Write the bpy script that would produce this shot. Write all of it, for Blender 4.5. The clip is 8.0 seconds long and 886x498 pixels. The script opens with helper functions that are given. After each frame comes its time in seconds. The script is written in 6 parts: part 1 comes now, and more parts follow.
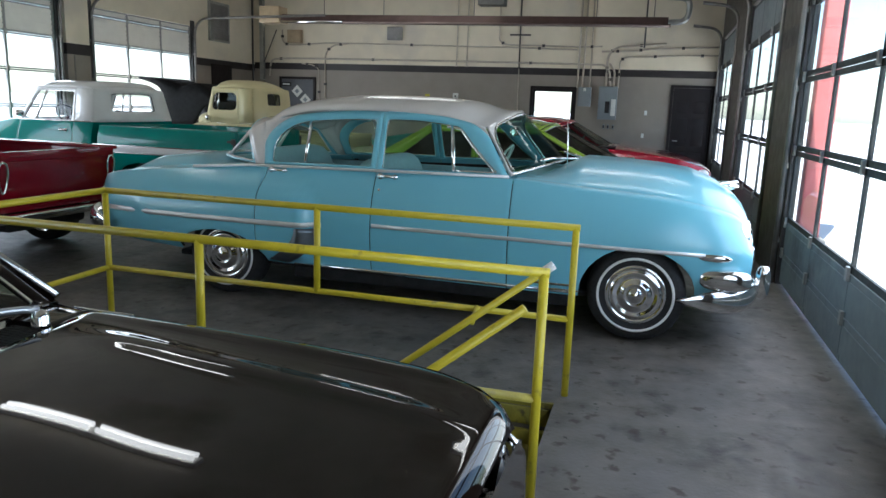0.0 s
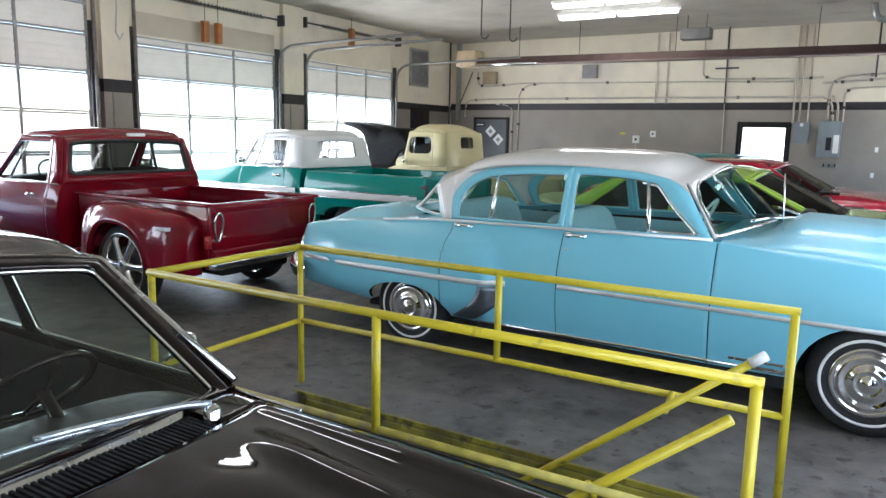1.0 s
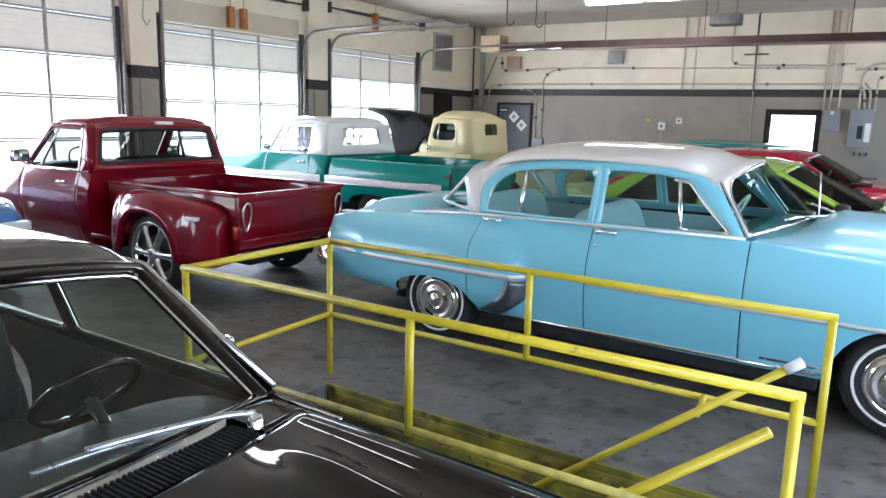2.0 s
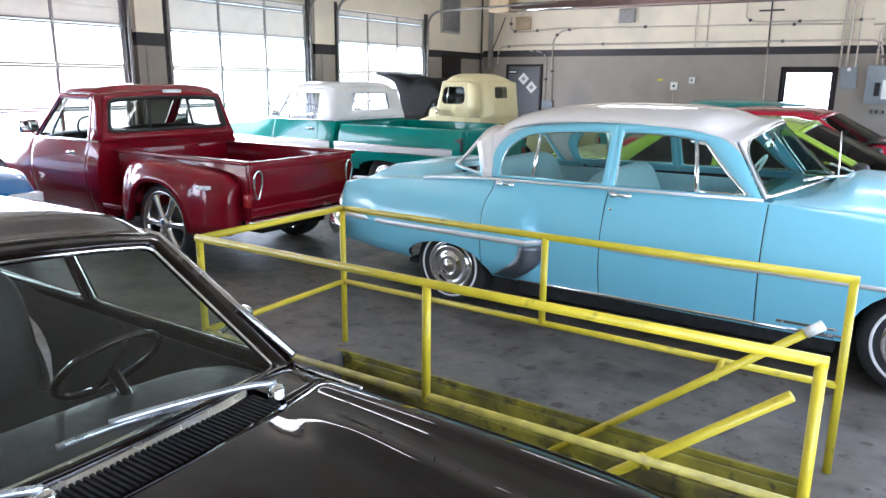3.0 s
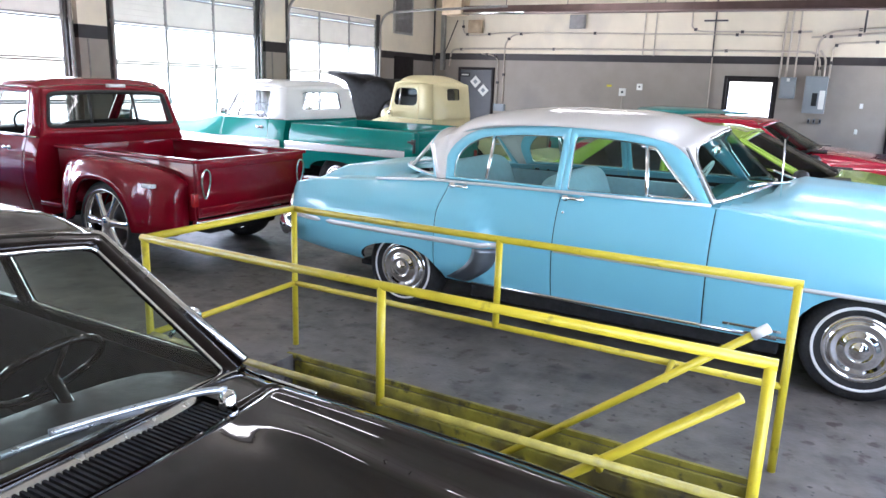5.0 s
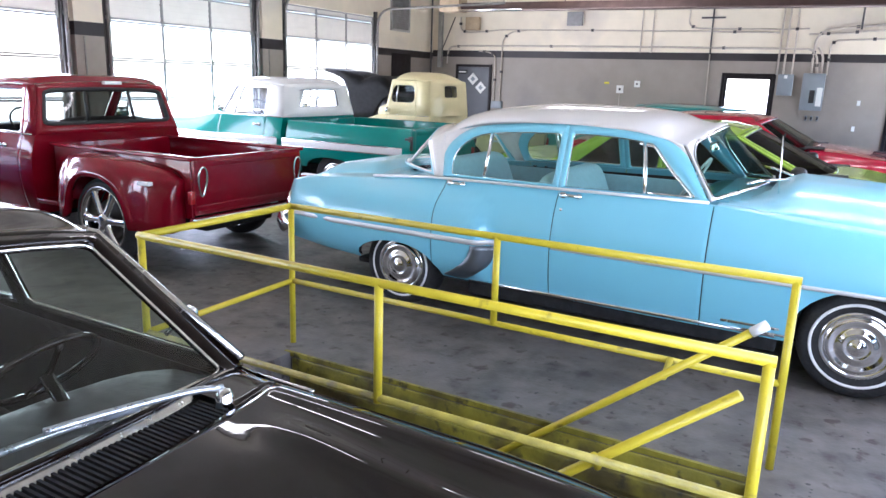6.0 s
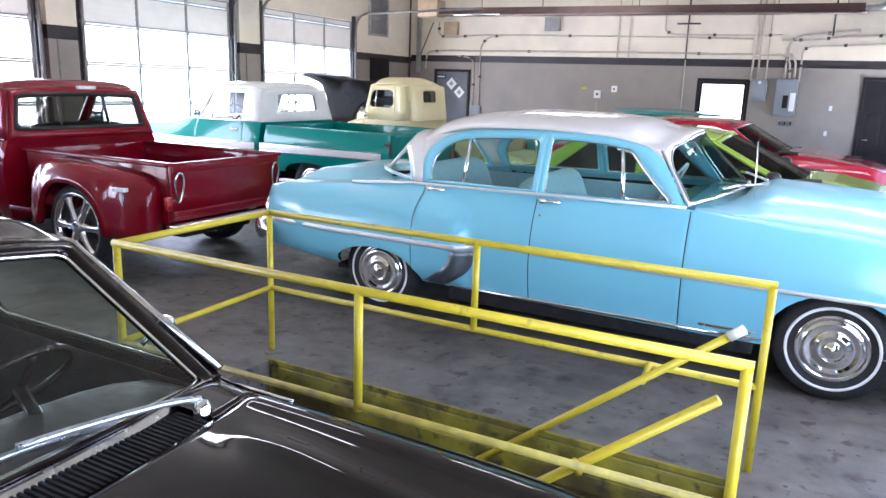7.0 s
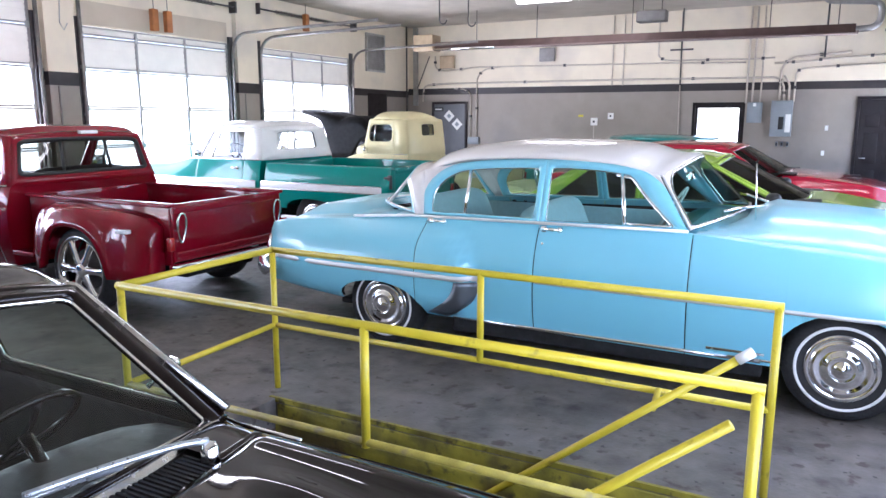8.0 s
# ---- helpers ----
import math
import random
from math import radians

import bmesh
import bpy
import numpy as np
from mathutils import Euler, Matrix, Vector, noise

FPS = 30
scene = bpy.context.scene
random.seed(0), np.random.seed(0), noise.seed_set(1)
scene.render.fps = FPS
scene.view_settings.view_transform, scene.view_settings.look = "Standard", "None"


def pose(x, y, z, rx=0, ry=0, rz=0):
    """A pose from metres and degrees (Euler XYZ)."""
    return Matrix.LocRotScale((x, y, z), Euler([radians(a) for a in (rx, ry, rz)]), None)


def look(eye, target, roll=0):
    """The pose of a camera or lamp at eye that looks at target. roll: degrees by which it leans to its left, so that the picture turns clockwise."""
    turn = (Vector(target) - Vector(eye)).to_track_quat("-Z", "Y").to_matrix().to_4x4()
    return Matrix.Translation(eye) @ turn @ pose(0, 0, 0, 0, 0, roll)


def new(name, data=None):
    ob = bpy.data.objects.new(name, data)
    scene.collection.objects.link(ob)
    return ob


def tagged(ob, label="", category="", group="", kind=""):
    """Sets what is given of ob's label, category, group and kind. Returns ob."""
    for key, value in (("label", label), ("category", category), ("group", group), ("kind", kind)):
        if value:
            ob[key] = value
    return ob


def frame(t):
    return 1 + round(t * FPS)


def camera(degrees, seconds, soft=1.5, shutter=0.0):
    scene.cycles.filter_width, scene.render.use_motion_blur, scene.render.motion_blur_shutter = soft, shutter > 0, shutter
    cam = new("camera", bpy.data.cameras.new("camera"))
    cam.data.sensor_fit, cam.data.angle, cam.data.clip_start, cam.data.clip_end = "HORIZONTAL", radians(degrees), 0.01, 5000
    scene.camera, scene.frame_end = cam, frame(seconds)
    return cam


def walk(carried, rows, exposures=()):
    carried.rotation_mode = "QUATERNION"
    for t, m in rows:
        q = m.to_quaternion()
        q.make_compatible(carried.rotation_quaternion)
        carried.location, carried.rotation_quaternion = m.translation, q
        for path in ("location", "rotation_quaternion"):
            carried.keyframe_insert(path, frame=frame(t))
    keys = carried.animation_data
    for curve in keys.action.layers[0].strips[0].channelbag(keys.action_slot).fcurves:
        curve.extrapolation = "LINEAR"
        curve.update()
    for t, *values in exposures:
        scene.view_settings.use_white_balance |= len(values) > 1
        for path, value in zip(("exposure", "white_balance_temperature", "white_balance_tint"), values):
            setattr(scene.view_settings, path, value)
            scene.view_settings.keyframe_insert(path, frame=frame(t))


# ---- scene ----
cam = camera(63.6, 8.0)
PATH = [
    (0, (1.613, 0.487, 1.538), (1.073, 2.373, 1.151), 2.1),
    (0.5, (1.572, 0.632, 1.607), (0.79, 2.438, 1.248), 1.1),
    (1, (1.535, 0.737, 1.697), (0.506, 2.423, 1.383), 1.2),
    (1.5, (1.512, 0.742, 1.752), (0.434, 2.394, 1.422), -0.3),
    (1.7, (1.494, 0.714, 1.779), (0.433, 2.374, 1.434), 1.4),
    (3, (1.432, 0.725, 1.784), (0.353, 2.345, 1.323), 0.6),
    (3.5, (1.423, 0.727, 1.787), (0.368, 2.366, 1.338), 0.9),
    (4, (1.415, 0.728, 1.782), (0.404, 2.394, 1.334), 1.5),
    (4.5, (1.405, 0.731, 1.781), (0.432, 2.42, 1.332), 1.8),
    (6, (1.391, 0.747, 1.776), (0.437, 2.443, 1.316), 1.9),
    (6.5, (1.391, 0.746, 1.783), (0.45, 2.449, 1.321), 1.9),
    (7, (1.385, 0.752, 1.786), (0.48, 2.478, 1.339), 2.0),
    (7.5, (1.382, 0.753, 1.788), (0.487, 2.5, 1.401), 0.8),
    (8, (1.38, 0.751, 1.789), (0.459, 2.49, 1.427), 0.1),
]
exposures = [(0.0, 1.66, 5780, 9), (0.5, 2.31, 5820, 11), (1.0, 2.55, 5820, 12), (1.5, 2.64, 5800, 14), (3.0, 2.94, 5720, 17), (4.5, 3.04, 5720, 19), (8.0, 3.08, 5560, 24)]
walk(cam, [(t, look(eye, target, roll)) for t, eye, target, roll in PATH], exposures)

# ---- world, sun, large lights ----
SUN_EL, SUN_AZ = radians(62), radians(197.5)
world = bpy.data.worlds.new("sky")
scene.world = world
world.use_nodes = True
wn = world.node_tree
sky = wn.nodes.new("ShaderNodeTexSky")
sky.sky_type, sky.sun_disc = "NISHITA", False
sky.sun_elevation, sky.sun_rotation = SUN_EL, SUN_AZ
wn.nodes["Background"].inputs["Strength"].default_value = 0.15
wn.links.new(sky.outputs["Color"], wn.nodes["Background"].inputs["Color"])

XL, XR, YB, YF, ZC = -8.58, 2.86, 17.57, -4.2, 4.1

sun = new("sun", bpy.data.lights.new("sun", "SUN"))
sun.data.energy, sun.data.angle, sun.data.color = 5.0, radians(0.5), (1.0, 0.95, 0.88)
sun.matrix_world = look((40 * math.sin(SUN_AZ) * math.cos(SUN_EL), 40 * math.cos(SUN_AZ) * math.cos(SUN_EL), 40 * math.sin(SUN_EL)), (0, 0, 0))


def door_light(x, y, way, power):
    """Daylight that comes in through a door's glass."""
    data = bpy.data.lights.new("door_daylight", "AREA")
    data.shape, data.size, data.size_y, data.energy, data.color = "RECTANGLE", 3.0, 1.9, power, (0.98, 0.98, 0.97)
    ob = new("door_daylight", data)
    ob.matrix_world = look((x, y, 1.45), (x + way, y, 1.25))
    return ob


LEFT_DOORS = [(-3.6, -0.5), (0.25, 3.35), (4.1, 7.22), (7.97, 11.0), (11.83, 14.86)]
RIGHT_DOORS = [(-3.6, -0.4), (0.2, 3.5), (4.28, 7.80), (9.08, 12.48), (14.1, 17.35)]
for (a, b), power in zip(LEFT_DOORS, (8.5, 23.5, 24.5, 24.5, 24.5)):
    door_light(XL + 0.14, (a + b) / 2, 1, power)
for (a, b), power in zip(RIGHT_DOORS, (4, 13, 14, 4.5, 1)):  # the far lamps are simply weakened, to dim the end wall
    door_light(XR - 0.12, (a + b) / 2, -1, power)


# ---- materials ----
def mat(name, color, rough=0.5, metal=0.0, coat=0.0, vary=0.12, scale=6.0, bump=0.0, bump_scale=60.0, stain=None, stain_scale=1.2,
        stain_at=0.55, rand=0.0, spec=0.5, wear_by=0.15, layers=(), coat_rough=None):
    """A surface with grain, broad stains and fine relief."""
    m = bpy.data.materials.new(name)
    m.use_nodes = True
    nt = m.node_tree
    b = nt.nodes["Principled BSDF"]
    b.inputs["Metallic"].default_value = metal
    b.inputs["Coat Weight"].default_value = coat
    b.inputs["Coat Roughness"].default_value = min(0.04, rough * 0.25) if coat_rough is None else coat_rough
    b.inputs["Specular IOR Level"].default_value = spec
    tc = nt.nodes.new("ShaderNodeTexCoord")

    def noisy(s, detail=5.0):
        n = nt.nodes.new("ShaderNodeTexNoise")
        n.inputs["Scale"].default_value, n.inputs["Detail"].default_value = s, detail
        nt.links.new(tc.outputs["Object"], n.inputs["Vector"])
        return n

    def ramp(src, lo, hi, a, c):
        r = nt.nodes.new("ShaderNodeMapRange")
        r.inputs["From Min"].default_value, r.inputs["From Max"].default_value = lo, hi
        r.inputs["To Min"].default_value, r.inputs["To Max"].default_value = a, c
        nt.links.new(src, r.inputs["Value"])
        return r.outputs["Result"]

    def mix(fac, a, c):
        x = nt.nodes.new("ShaderNodeMix")
        x.data_type = "RGBA"
        for sock, v in ((x.inputs["Factor"], fac), (x.inputs["A"], a), (x.inputs["B"], c)):
            if isinstance(v, bpy.types.NodeSocket):
                nt.links.new(v, sock)
            else:
                sock.default_value = v
        return x.outputs["Result"]

    dark = tuple(c * (1 - vary) for c in color) + (1,)
    light = tuple(min(1, c * (1 + vary)) for c in color) + (1,)
    fine = noisy(scale)
    col = mix(ramp(fine.outputs["Fac"], 0.3, 0.7, 0, 1), dark, light)
    if stain:
        broad = noisy(stain_scale, 7.0)
        col = mix(ramp(broad.outputs["Fac"], stain_at, stain_at + 0.14, 0, 0.85), col, tuple(stain) + (1,))
    for c2, s2, at2, soft2 in layers:
        spot = noisy(s2, 6.0)
        col = mix(ramp(spot.outputs["Fac"], at2, at2 + soft2, 0, 0.8), col, tuple(c2) + (1,))
    if rand:
        info = nt.nodes.new("ShaderNodeObjectInfo")
        col = mix(ramp(info.outputs["Random"], 0, 1, 0, rand), col, (0.1, 0.1, 0.1, 1))
    nt.links.new(col, b.inputs["Base Color"])
    wear = noisy(scale * 2.7)
    nt.links.new(ramp(wear.outputs["Fac"], 0.3, 0.7, max(0.0, rough * (1 - wear_by)), min(1.0, rough * (1 + wear_by))), b.inputs["Roughness"])
    if bump:
        bn = nt.nodes.new("ShaderNodeBump")
        bn.inputs["Strength"].default_value, bn.inputs["Distance"].default_value = bump, 0.01
        nt.links.new(noisy(bump_scale, 4.0).outputs["Fac"], bn.inputs["Height"])
        nt.links.new(bn.outputs["Normal"], b.inputs["Normal"])
    return m


def glass_mat(name, color, mirror=0.035, rough=0.0, graze=0.4):
    """Thin glass: clear sheet with a mirror gloss."""
    m = bpy.data.materials.new(name)
    m.use_nodes = True
    nt = m.node_tree
    out = nt.nodes["Material Output"]
    tr, gl = nt.nodes.new("ShaderNodeBsdfTransparent"), nt.nodes.new("ShaderNodeBsdfGlossy")
    lw, mx = nt.nodes.new("ShaderNodeLayerWeight"), nt.nodes.new("ShaderNodeMixShader")
    pw, ad = nt.nodes.new("ShaderNodeMath"), nt.nodes.new("ShaderNodeMath")
    tr.inputs["Color"].default_value = (*color, 1)
    gl.inputs["Roughness"].default_value = rough
    lw.inputs["Blend"].default_value = 0.5
    pw.operation, ad.operation = "POWER", "MULTIPLY_ADD"
    pw.inputs[1].default_value, ad.inputs[1].default_value, ad.inputs[2].default_value = 5.0, graze, mirror
    nt.links.new(lw.outputs["Facing"], pw.inputs[0])
    nt.links.new(pw.outputs[0], ad.inputs[0])
    nt.links.new(ad.outputs[0], mx.inputs["Fac"])
    nt.links.new(tr.outputs["BSDF"], mx.inputs[1])
    nt.links.new(gl.outputs["BSDF"], mx.inputs[2])
    nt.links.new(mx.outputs["Shader"], out.inputs["Surface"])
    return m


def fibre_mat(name, color, passing=0.14):
    """A pale panel that lets some daylight through."""
    m = mat(name, color, 0.5, vary=0.04, scale=5)
    nt = m.node_tree
    b, out = nt.nodes["Principled BSDF"], nt.nodes["Material Output"]
    tl, mx = nt.nodes.new("ShaderNodeBsdfTranslucent"), nt.nodes.new("ShaderNodeMixShader")
    tl.inputs["Color"].default_value = (*color, 1)
    mx.inputs["Fac"].default_value = passing
    nt.links.new(b.outputs["BSDF"], mx.inputs[1])
    nt.links.new(tl.outputs["BSDF"], mx.inputs[2])
    nt.links.new(mx.outputs["Shader"], out.inputs["Surface"])
    return m


def glow_mat(name, color, strength):
    m = bpy.data.materials.new(name)
    m.use_nodes = True
    b = m.node_tree.nodes["Principled BSDF"]
    b.inputs["Base Color"].default_value = (*color, 1)
    b.inputs["Emission Color"].default_value = (*color, 1)
    b.inputs["Emission Strength"].default_value = strength
    return m


def paint(name, color, rough=0.18, coat=1.0, vary=0.05, stain=None):
    return mat(name, color, rough, 0.0, coat, vary, 3.0, 0.0, 180.0, stain, 2.0, 0.62, spec=0.15, wear_by=0.01)


M = {
    "floor": mat("worn_concrete", (0.128, 0.116, 0.100), 0.48, vary=0.35, scale=5, bump=0.25, bump_scale=40, stain=(0.082, 0.077, 0.069), stain_scale=1.6, stain_at=0.53,
                 layers=(((0.165, 0.155, 0.145), 0.9, 0.50, 0.16), ((0.03, 0.027, 0.025), 3.2, 0.60, 0.12), ((0.17, 0.165, 0.155), 26.0, 0.70, 0.05), ((0.048, 0.033, 0.024), 7.5, 0.60, 0.07), ((0.012, 0.011, 0.010), 17.0, 0.66, 0.05)), spec=0.3),
    "dark_mullion": mat("dark_mullion_grey", (0.055, 0.06, 0.058), 0.55, vary=0.15, scale=8, spec=0.3),
    # East wall and pillars, coloured far darker than the west wall's taupe and cream.
    "dark_wall": mat("dark_olive_wall", (0.095, 0.085, 0.07), 0.6, vary=0.08, scale=3, bump=0.2, bump_scale=90, stain=(0.07, 0.062, 0.05), stain_scale=0.7),
    "outside": mat("pale_concrete", (0.72, 0.71, 0.68), 0.9, vary=0.1, scale=2, bump=0.2),
    "wall_low": mat("taupe_paint", (0.285, 0.25, 0.212), 0.55, vary=0.06, scale=3, bump=0.2, bump_scale=90, stain=(0.22, 0.2, 0.185), stain_scale=0.7),
    "wall_high": mat("cream_paint", (0.74, 0.66, 0.51), 0.6, vary=0.05, scale=2.5, bump=0.2, bump_scale=90, stain=(0.6, 0.54, 0.45), stain_scale=0.8),
    "stripe": mat("dark_stripe_paint", (0.022, 0.017, 0.018), 0.5, vary=0.15, scale=4),
    "ceiling": mat("ceiling_paint", (0.45, 0.41, 0.34), 0.7, vary=0.10, scale=1.5, bump=0.15, stain=(0.24, 0.20, 0.15), stain_scale=0.6),
    "door_white": mat("door_panel_white", (0.83, 0.82, 0.79), 0.5, vary=0.03, scale=5, stain=(0.74, 0.72, 0.68), stain_scale=1.5),
    "door_fibre": fibre_mat("translucent_door_panel", (0.87, 0.84, 0.77), 0.17),
    "door_blue": mat("door_panel_grey", (0.22, 0.265, 0.285), 0.5, vary=0.08, scale=5, stain=(0.11, 0.13, 0.14), stain_scale=1.5),
    "lintel": mat("beige_band", (0.50, 0.43, 0.33), 0.55, vary=0.05, scale=3),
    "steel": mat("galvanised_steel", (0.42, 0.42, 0.40), 0.4, metal=0.7, vary=0.15, scale=9),
    "track_steel": mat("aged_track_steel", (0.24, 0.225, 0.21), 0.45, metal=0.5, vary=0.2, scale=9),
    "conduit": mat("painted_conduit", (0.50, 0.44, 0.36), 0.5, vary=0.12, scale=9),
    "dark_steel": mat("dark_steel", (0.07, 0.065, 0.065), 0.45, metal=0.4, vary=0.2, scale=9),
    "mullion": mat("mullion_grey", (0.30, 0.295, 0.28), 0.5, vary=0.1, scale=8),
    "yellow": mat("yellow_paint", (0.57, 0.46, 0.022), 0.38, vary=0.1, scale=9, bump=0.2, bump_scale=70, stain=(0.14, 0.10, 0.03), stain_scale=14, stain_at=0.63),
    "pit_yellow": mat("grimy_yellow_paint", (0.25, 0.215, 0.02), 0.6, vary=0.4, scale=6, bump=0.3, bump_scale=50, stain=(0.05, 0.036, 0.018), stain_scale=2.6, stain_at=0.46,
                      layers=(((0.03, 0.024, 0.016), 14.0, 0.58, 0.12),)),
    "worn_yellow": mat("scuffed_yellow_paint", (0.42, 0.35, 0.06), 0.5, vary=0.25, scale=12, bump=0.3, bump_scale=60, stain=(0.20, 0.17, 0.12), stain_scale=9, stain_at=0.55),
    "pit_brown": mat("dark_pit_brown", (0.10, 0.075, 0.05), 0.75, vary=0.3, scale=9, bump=0.4, bump_scale=40, stain=(0.32, 0.27, 0.05), stain_scale=4, stain_at=0.55),
    "concrete": mat("raw_concrete", (0.2, 0.19, 0.175), 0.8, vary=0.2, scale=9, bump=0.4, bump_scale=40),
    "chrome": mat("chrome", (0.83, 0.83, 0.82), 0.08, metal=1.0, vary=0.03, scale=8),
    "dull_chrome": mat("brushed_trim", (0.55, 0.54, 0.52), 0.25, metal=1.0, vary=0.05, scale=8),
    "guard_metal": mat("dark_brushed_guard", (0.16, 0.18, 0.20), 0.35, metal=0.7, vary=0.1, scale=8),
    "wiper_steel": mat("grey_wiper_steel", (0.42, 0.45, 0.48), 0.3, metal=0.8, vary=0.06, scale=8),
    "spear_metal": mat("satin_bright_trim", (0.74, 0.74, 0.73), 0.42, metal=0.6, vary=0.04, scale=8),
    "rubber": mat("tyre_rubber", (0.018, 0.018, 0.018), 0.75, vary=0.2, scale=20, bump=0.3, bump_scale=120),
    "black": mat("black_trim", (0.012, 0.012, 0.012), 0.5, vary=0.2, scale=12),
    "dark_liner": mat("underbody_black", (0.01, 0.01, 0.01), 0.9, vary=0.2, scale=8),
    "whitewall": mat("whitewall_rubber", (0.8, 0.79, 0.76), 0.5, vary=0.04, scale=12),
    "sky_blue": mat("sky_blue_paint", (0.20, 0.54, 0.67), 0.35, 0.0, 0.85, 0.015, 1.0, spec=0.4, wear_by=0.0, coat_rough=0.15),
    "roof_white": paint("warm_white_paint", (0.66, 0.64, 0.62), 0.3, 0.9, 0.015),
    "maroon": mat("candy_red_paint", (0.185, 0.002, 0.010), 0.24, 0.0, 0.7, 0.06, 3.0, spec=0.1, wear_by=0.01),
    "teal": paint("teal_paint", (0.0, 0.20, 0.165), 0.28, 0.5),
    "white": paint("white_paint", (0.72, 0.73, 0.72), 0.3, 0.8),
    "cream": paint("cream_car_paint", (0.66, 0.58, 0.33), 0.45, 0.3),
    "lime": paint("lime_paint", (0.25, 0.38, 0.04), 0.25, 0.55),
    "red": paint("bright_red_paint", (0.36, 0.008, 0.028), 0.22, 1.0),
    "brown": paint("dark_brown_paint", (0.0055, 0.0030, 0.0022), 0.02, 0.2, 0.2),
    "blue": paint("deep_blue_paint", (0.02, 0.16, 0.42), 0.25, 1.0),
    "dark_teal": paint("dark_teal_paint", (0.015, 0.19, 0.18), 0.3, 0.8),
    "matt_black": mat("primer_black", (0.005, 0.0045, 0.0045), 0.7, vary=0.2, scale=6, spec=0.2),
    "seat_blue": mat("pale_blue_upholstery", (0.46, 0.66, 0.74), 0.6, vary=0.06, scale=30, bump=0.3, bump_scale=200),
    "seat_cream": mat("khaki_upholstery", (0.42, 0.42, 0.31), 0.7, vary=0.08, scale=30, bump=0.3, bump_scale=200),
    "seat_dark": mat("black_upholstery", (0.008, 0.0075, 0.007), 0.55, vary=0.15, scale=30),
    "lamp_red": mat("red_lens", (0.35, 0.01, 0.01), 0.15, coat=1.0),
    "amber": mat("amber_lens", (0.75, 0.22, 0.03), 0.2, coat=1.0),
    "lamp_white": mat("clear_lens", (0.75, 0.76, 0.77), 0.1, coat=1.0),
    "glass": glass_mat("clear_glass", (0.93, 0.95, 0.94)),
    "car_glass": glass_mat("green_tint_glass", (0.74, 0.85, 0.78)),
    "curved_glass": glass_mat("curved_tint_glass", (0.74, 0.85, 0.80), 0.008, 0.0, 0.06),
    "screen_glass": glass_mat("reflecting_screen_glass", (0.80, 0.83, 0.79), 0.05),
    "teal_glass": glass_mat("teal_tint_glass", (0.42, 0.58, 0.54)),
    "dark_glass": glass_mat("dark_tint_glass", (0.06, 0.065, 0.07)),
    "smoke_glass": glass_mat("smoked_glass", (0.5, 0.53, 0.5)),
    "panel_grey": mat("panel_box_grey", (0.22, 0.25, 0.27), 0.4, vary=0.06, scale=6),
    "door_brown": mat("dark_brown_door_paint", (0.018, 0.014, 0.0145), 0.55, vary=0.15, scale=5, spec=0.2),
    "door_charcoal": mat("charcoal_door_paint", (0.07, 0.075, 0.085), 0.45, vary=0.1, scale=5),
    "paper": mat("white_card", (0.75, 0.75, 0.72), 0.6, vary=0.03),
    "ink": mat("black_ink", (0.01, 0.01, 0.01), 0.6),
    "orange": mat("orange_brown_box_paint", (0.36, 0.13, 0.03), 0.5, vary=0.15, scale=9),
    "beige": mat("beige_box_paint", (0.42, 0.32, 0.2), 0.5, vary=0.1, scale=9),
    "heater": mat("heater_reflector", (0.11, 0.07, 0.06), 0.42, metal=0.4, vary=0.2, scale=5),
    "heater_bright": mat("polished_reflector", (0.24, 0.18, 0.16), 0.4, metal=0.6, vary=0.1, scale=5),
    "red_post": mat("red_post_paint", (0.52, 0.16, 0.15), 0.5, vary=0.1),
    "tube_glow": glow_mat("lit_tube", (1.0, 0.97, 0.90), 2.5),
    "leaf": mat("leaf_green", (0.06, 0.12, 0.03), 0.6, vary=0.3, scale=5),
    "ceiling_grey": mat("dusty_grey_steel", (0.12, 0.115, 0.105), 0.55, vary=0.15, scale=8),
    "louver": mat("louver_grey", (0.26, 0.25, 0.24), 0.5, vary=0.15, scale=8),
}


# ---- building blocks ----
def part(name, bm, material, parent=None, label="", smooth=True):
    """One mesh object from a bmesh, under a thing or a part."""
    me = bpy.data.meshes.new(name)
    bm.to_mesh(me)
    bm.free()
    me.materials.append(M[material])
    if smooth:
        me.polygons.foreach_set("use_smooth", [True] * len(me.polygons))
    ob = new(name, me)
    if parent is not None:
        ob.parent = parent
    if label:
        tagged(ob, label)
    return ob


def thing(name, label, category, m=None, group="", kind=""):
    ob = new(name)
    ob.empty_display_size = 0.2
    if m is not None:
        ob.matrix_basis = m
    return tagged(ob, label, category, group, kind)


def boxes(*specs, bevel=0.0):
    """Boxes given as (x0, x1, y0, y1, z0, z1), in one bmesh."""
    bm = bmesh.new()
    for x0, x1, y0, y1, z0, z1 in specs:
        m = Matrix.Translation(((x0 + x1) / 2, (y0 + y1) / 2, (z0 + z1) / 2)) @ Matrix.Diagonal((abs(x1 - x0), abs(y1 - y0), abs(z1 - z0), 1))
        bmesh.ops.create_cube(bm, size=1, matrix=m)
    if bevel:
        bmesh.ops.bevel(bm, geom=bm.edges[:], offset=bevel, segments=2, affect="EDGES", profile=0.6)
    return bm


def grid_mesh(rows, closed=False, bm=None):
    """A skin over rows of points."""
    bm = bm or bmesh.new()
    vs = [[bm.verts.new(p) for p in r] for r in rows]
    for a, b in zip(vs, vs[1:]):
        n = len(a)
        for j in range(n if closed else n - 1):
            bm.faces.new((a[j], a[(j + 1) % n], b[(j + 1) % n], b[j]))
    return bm


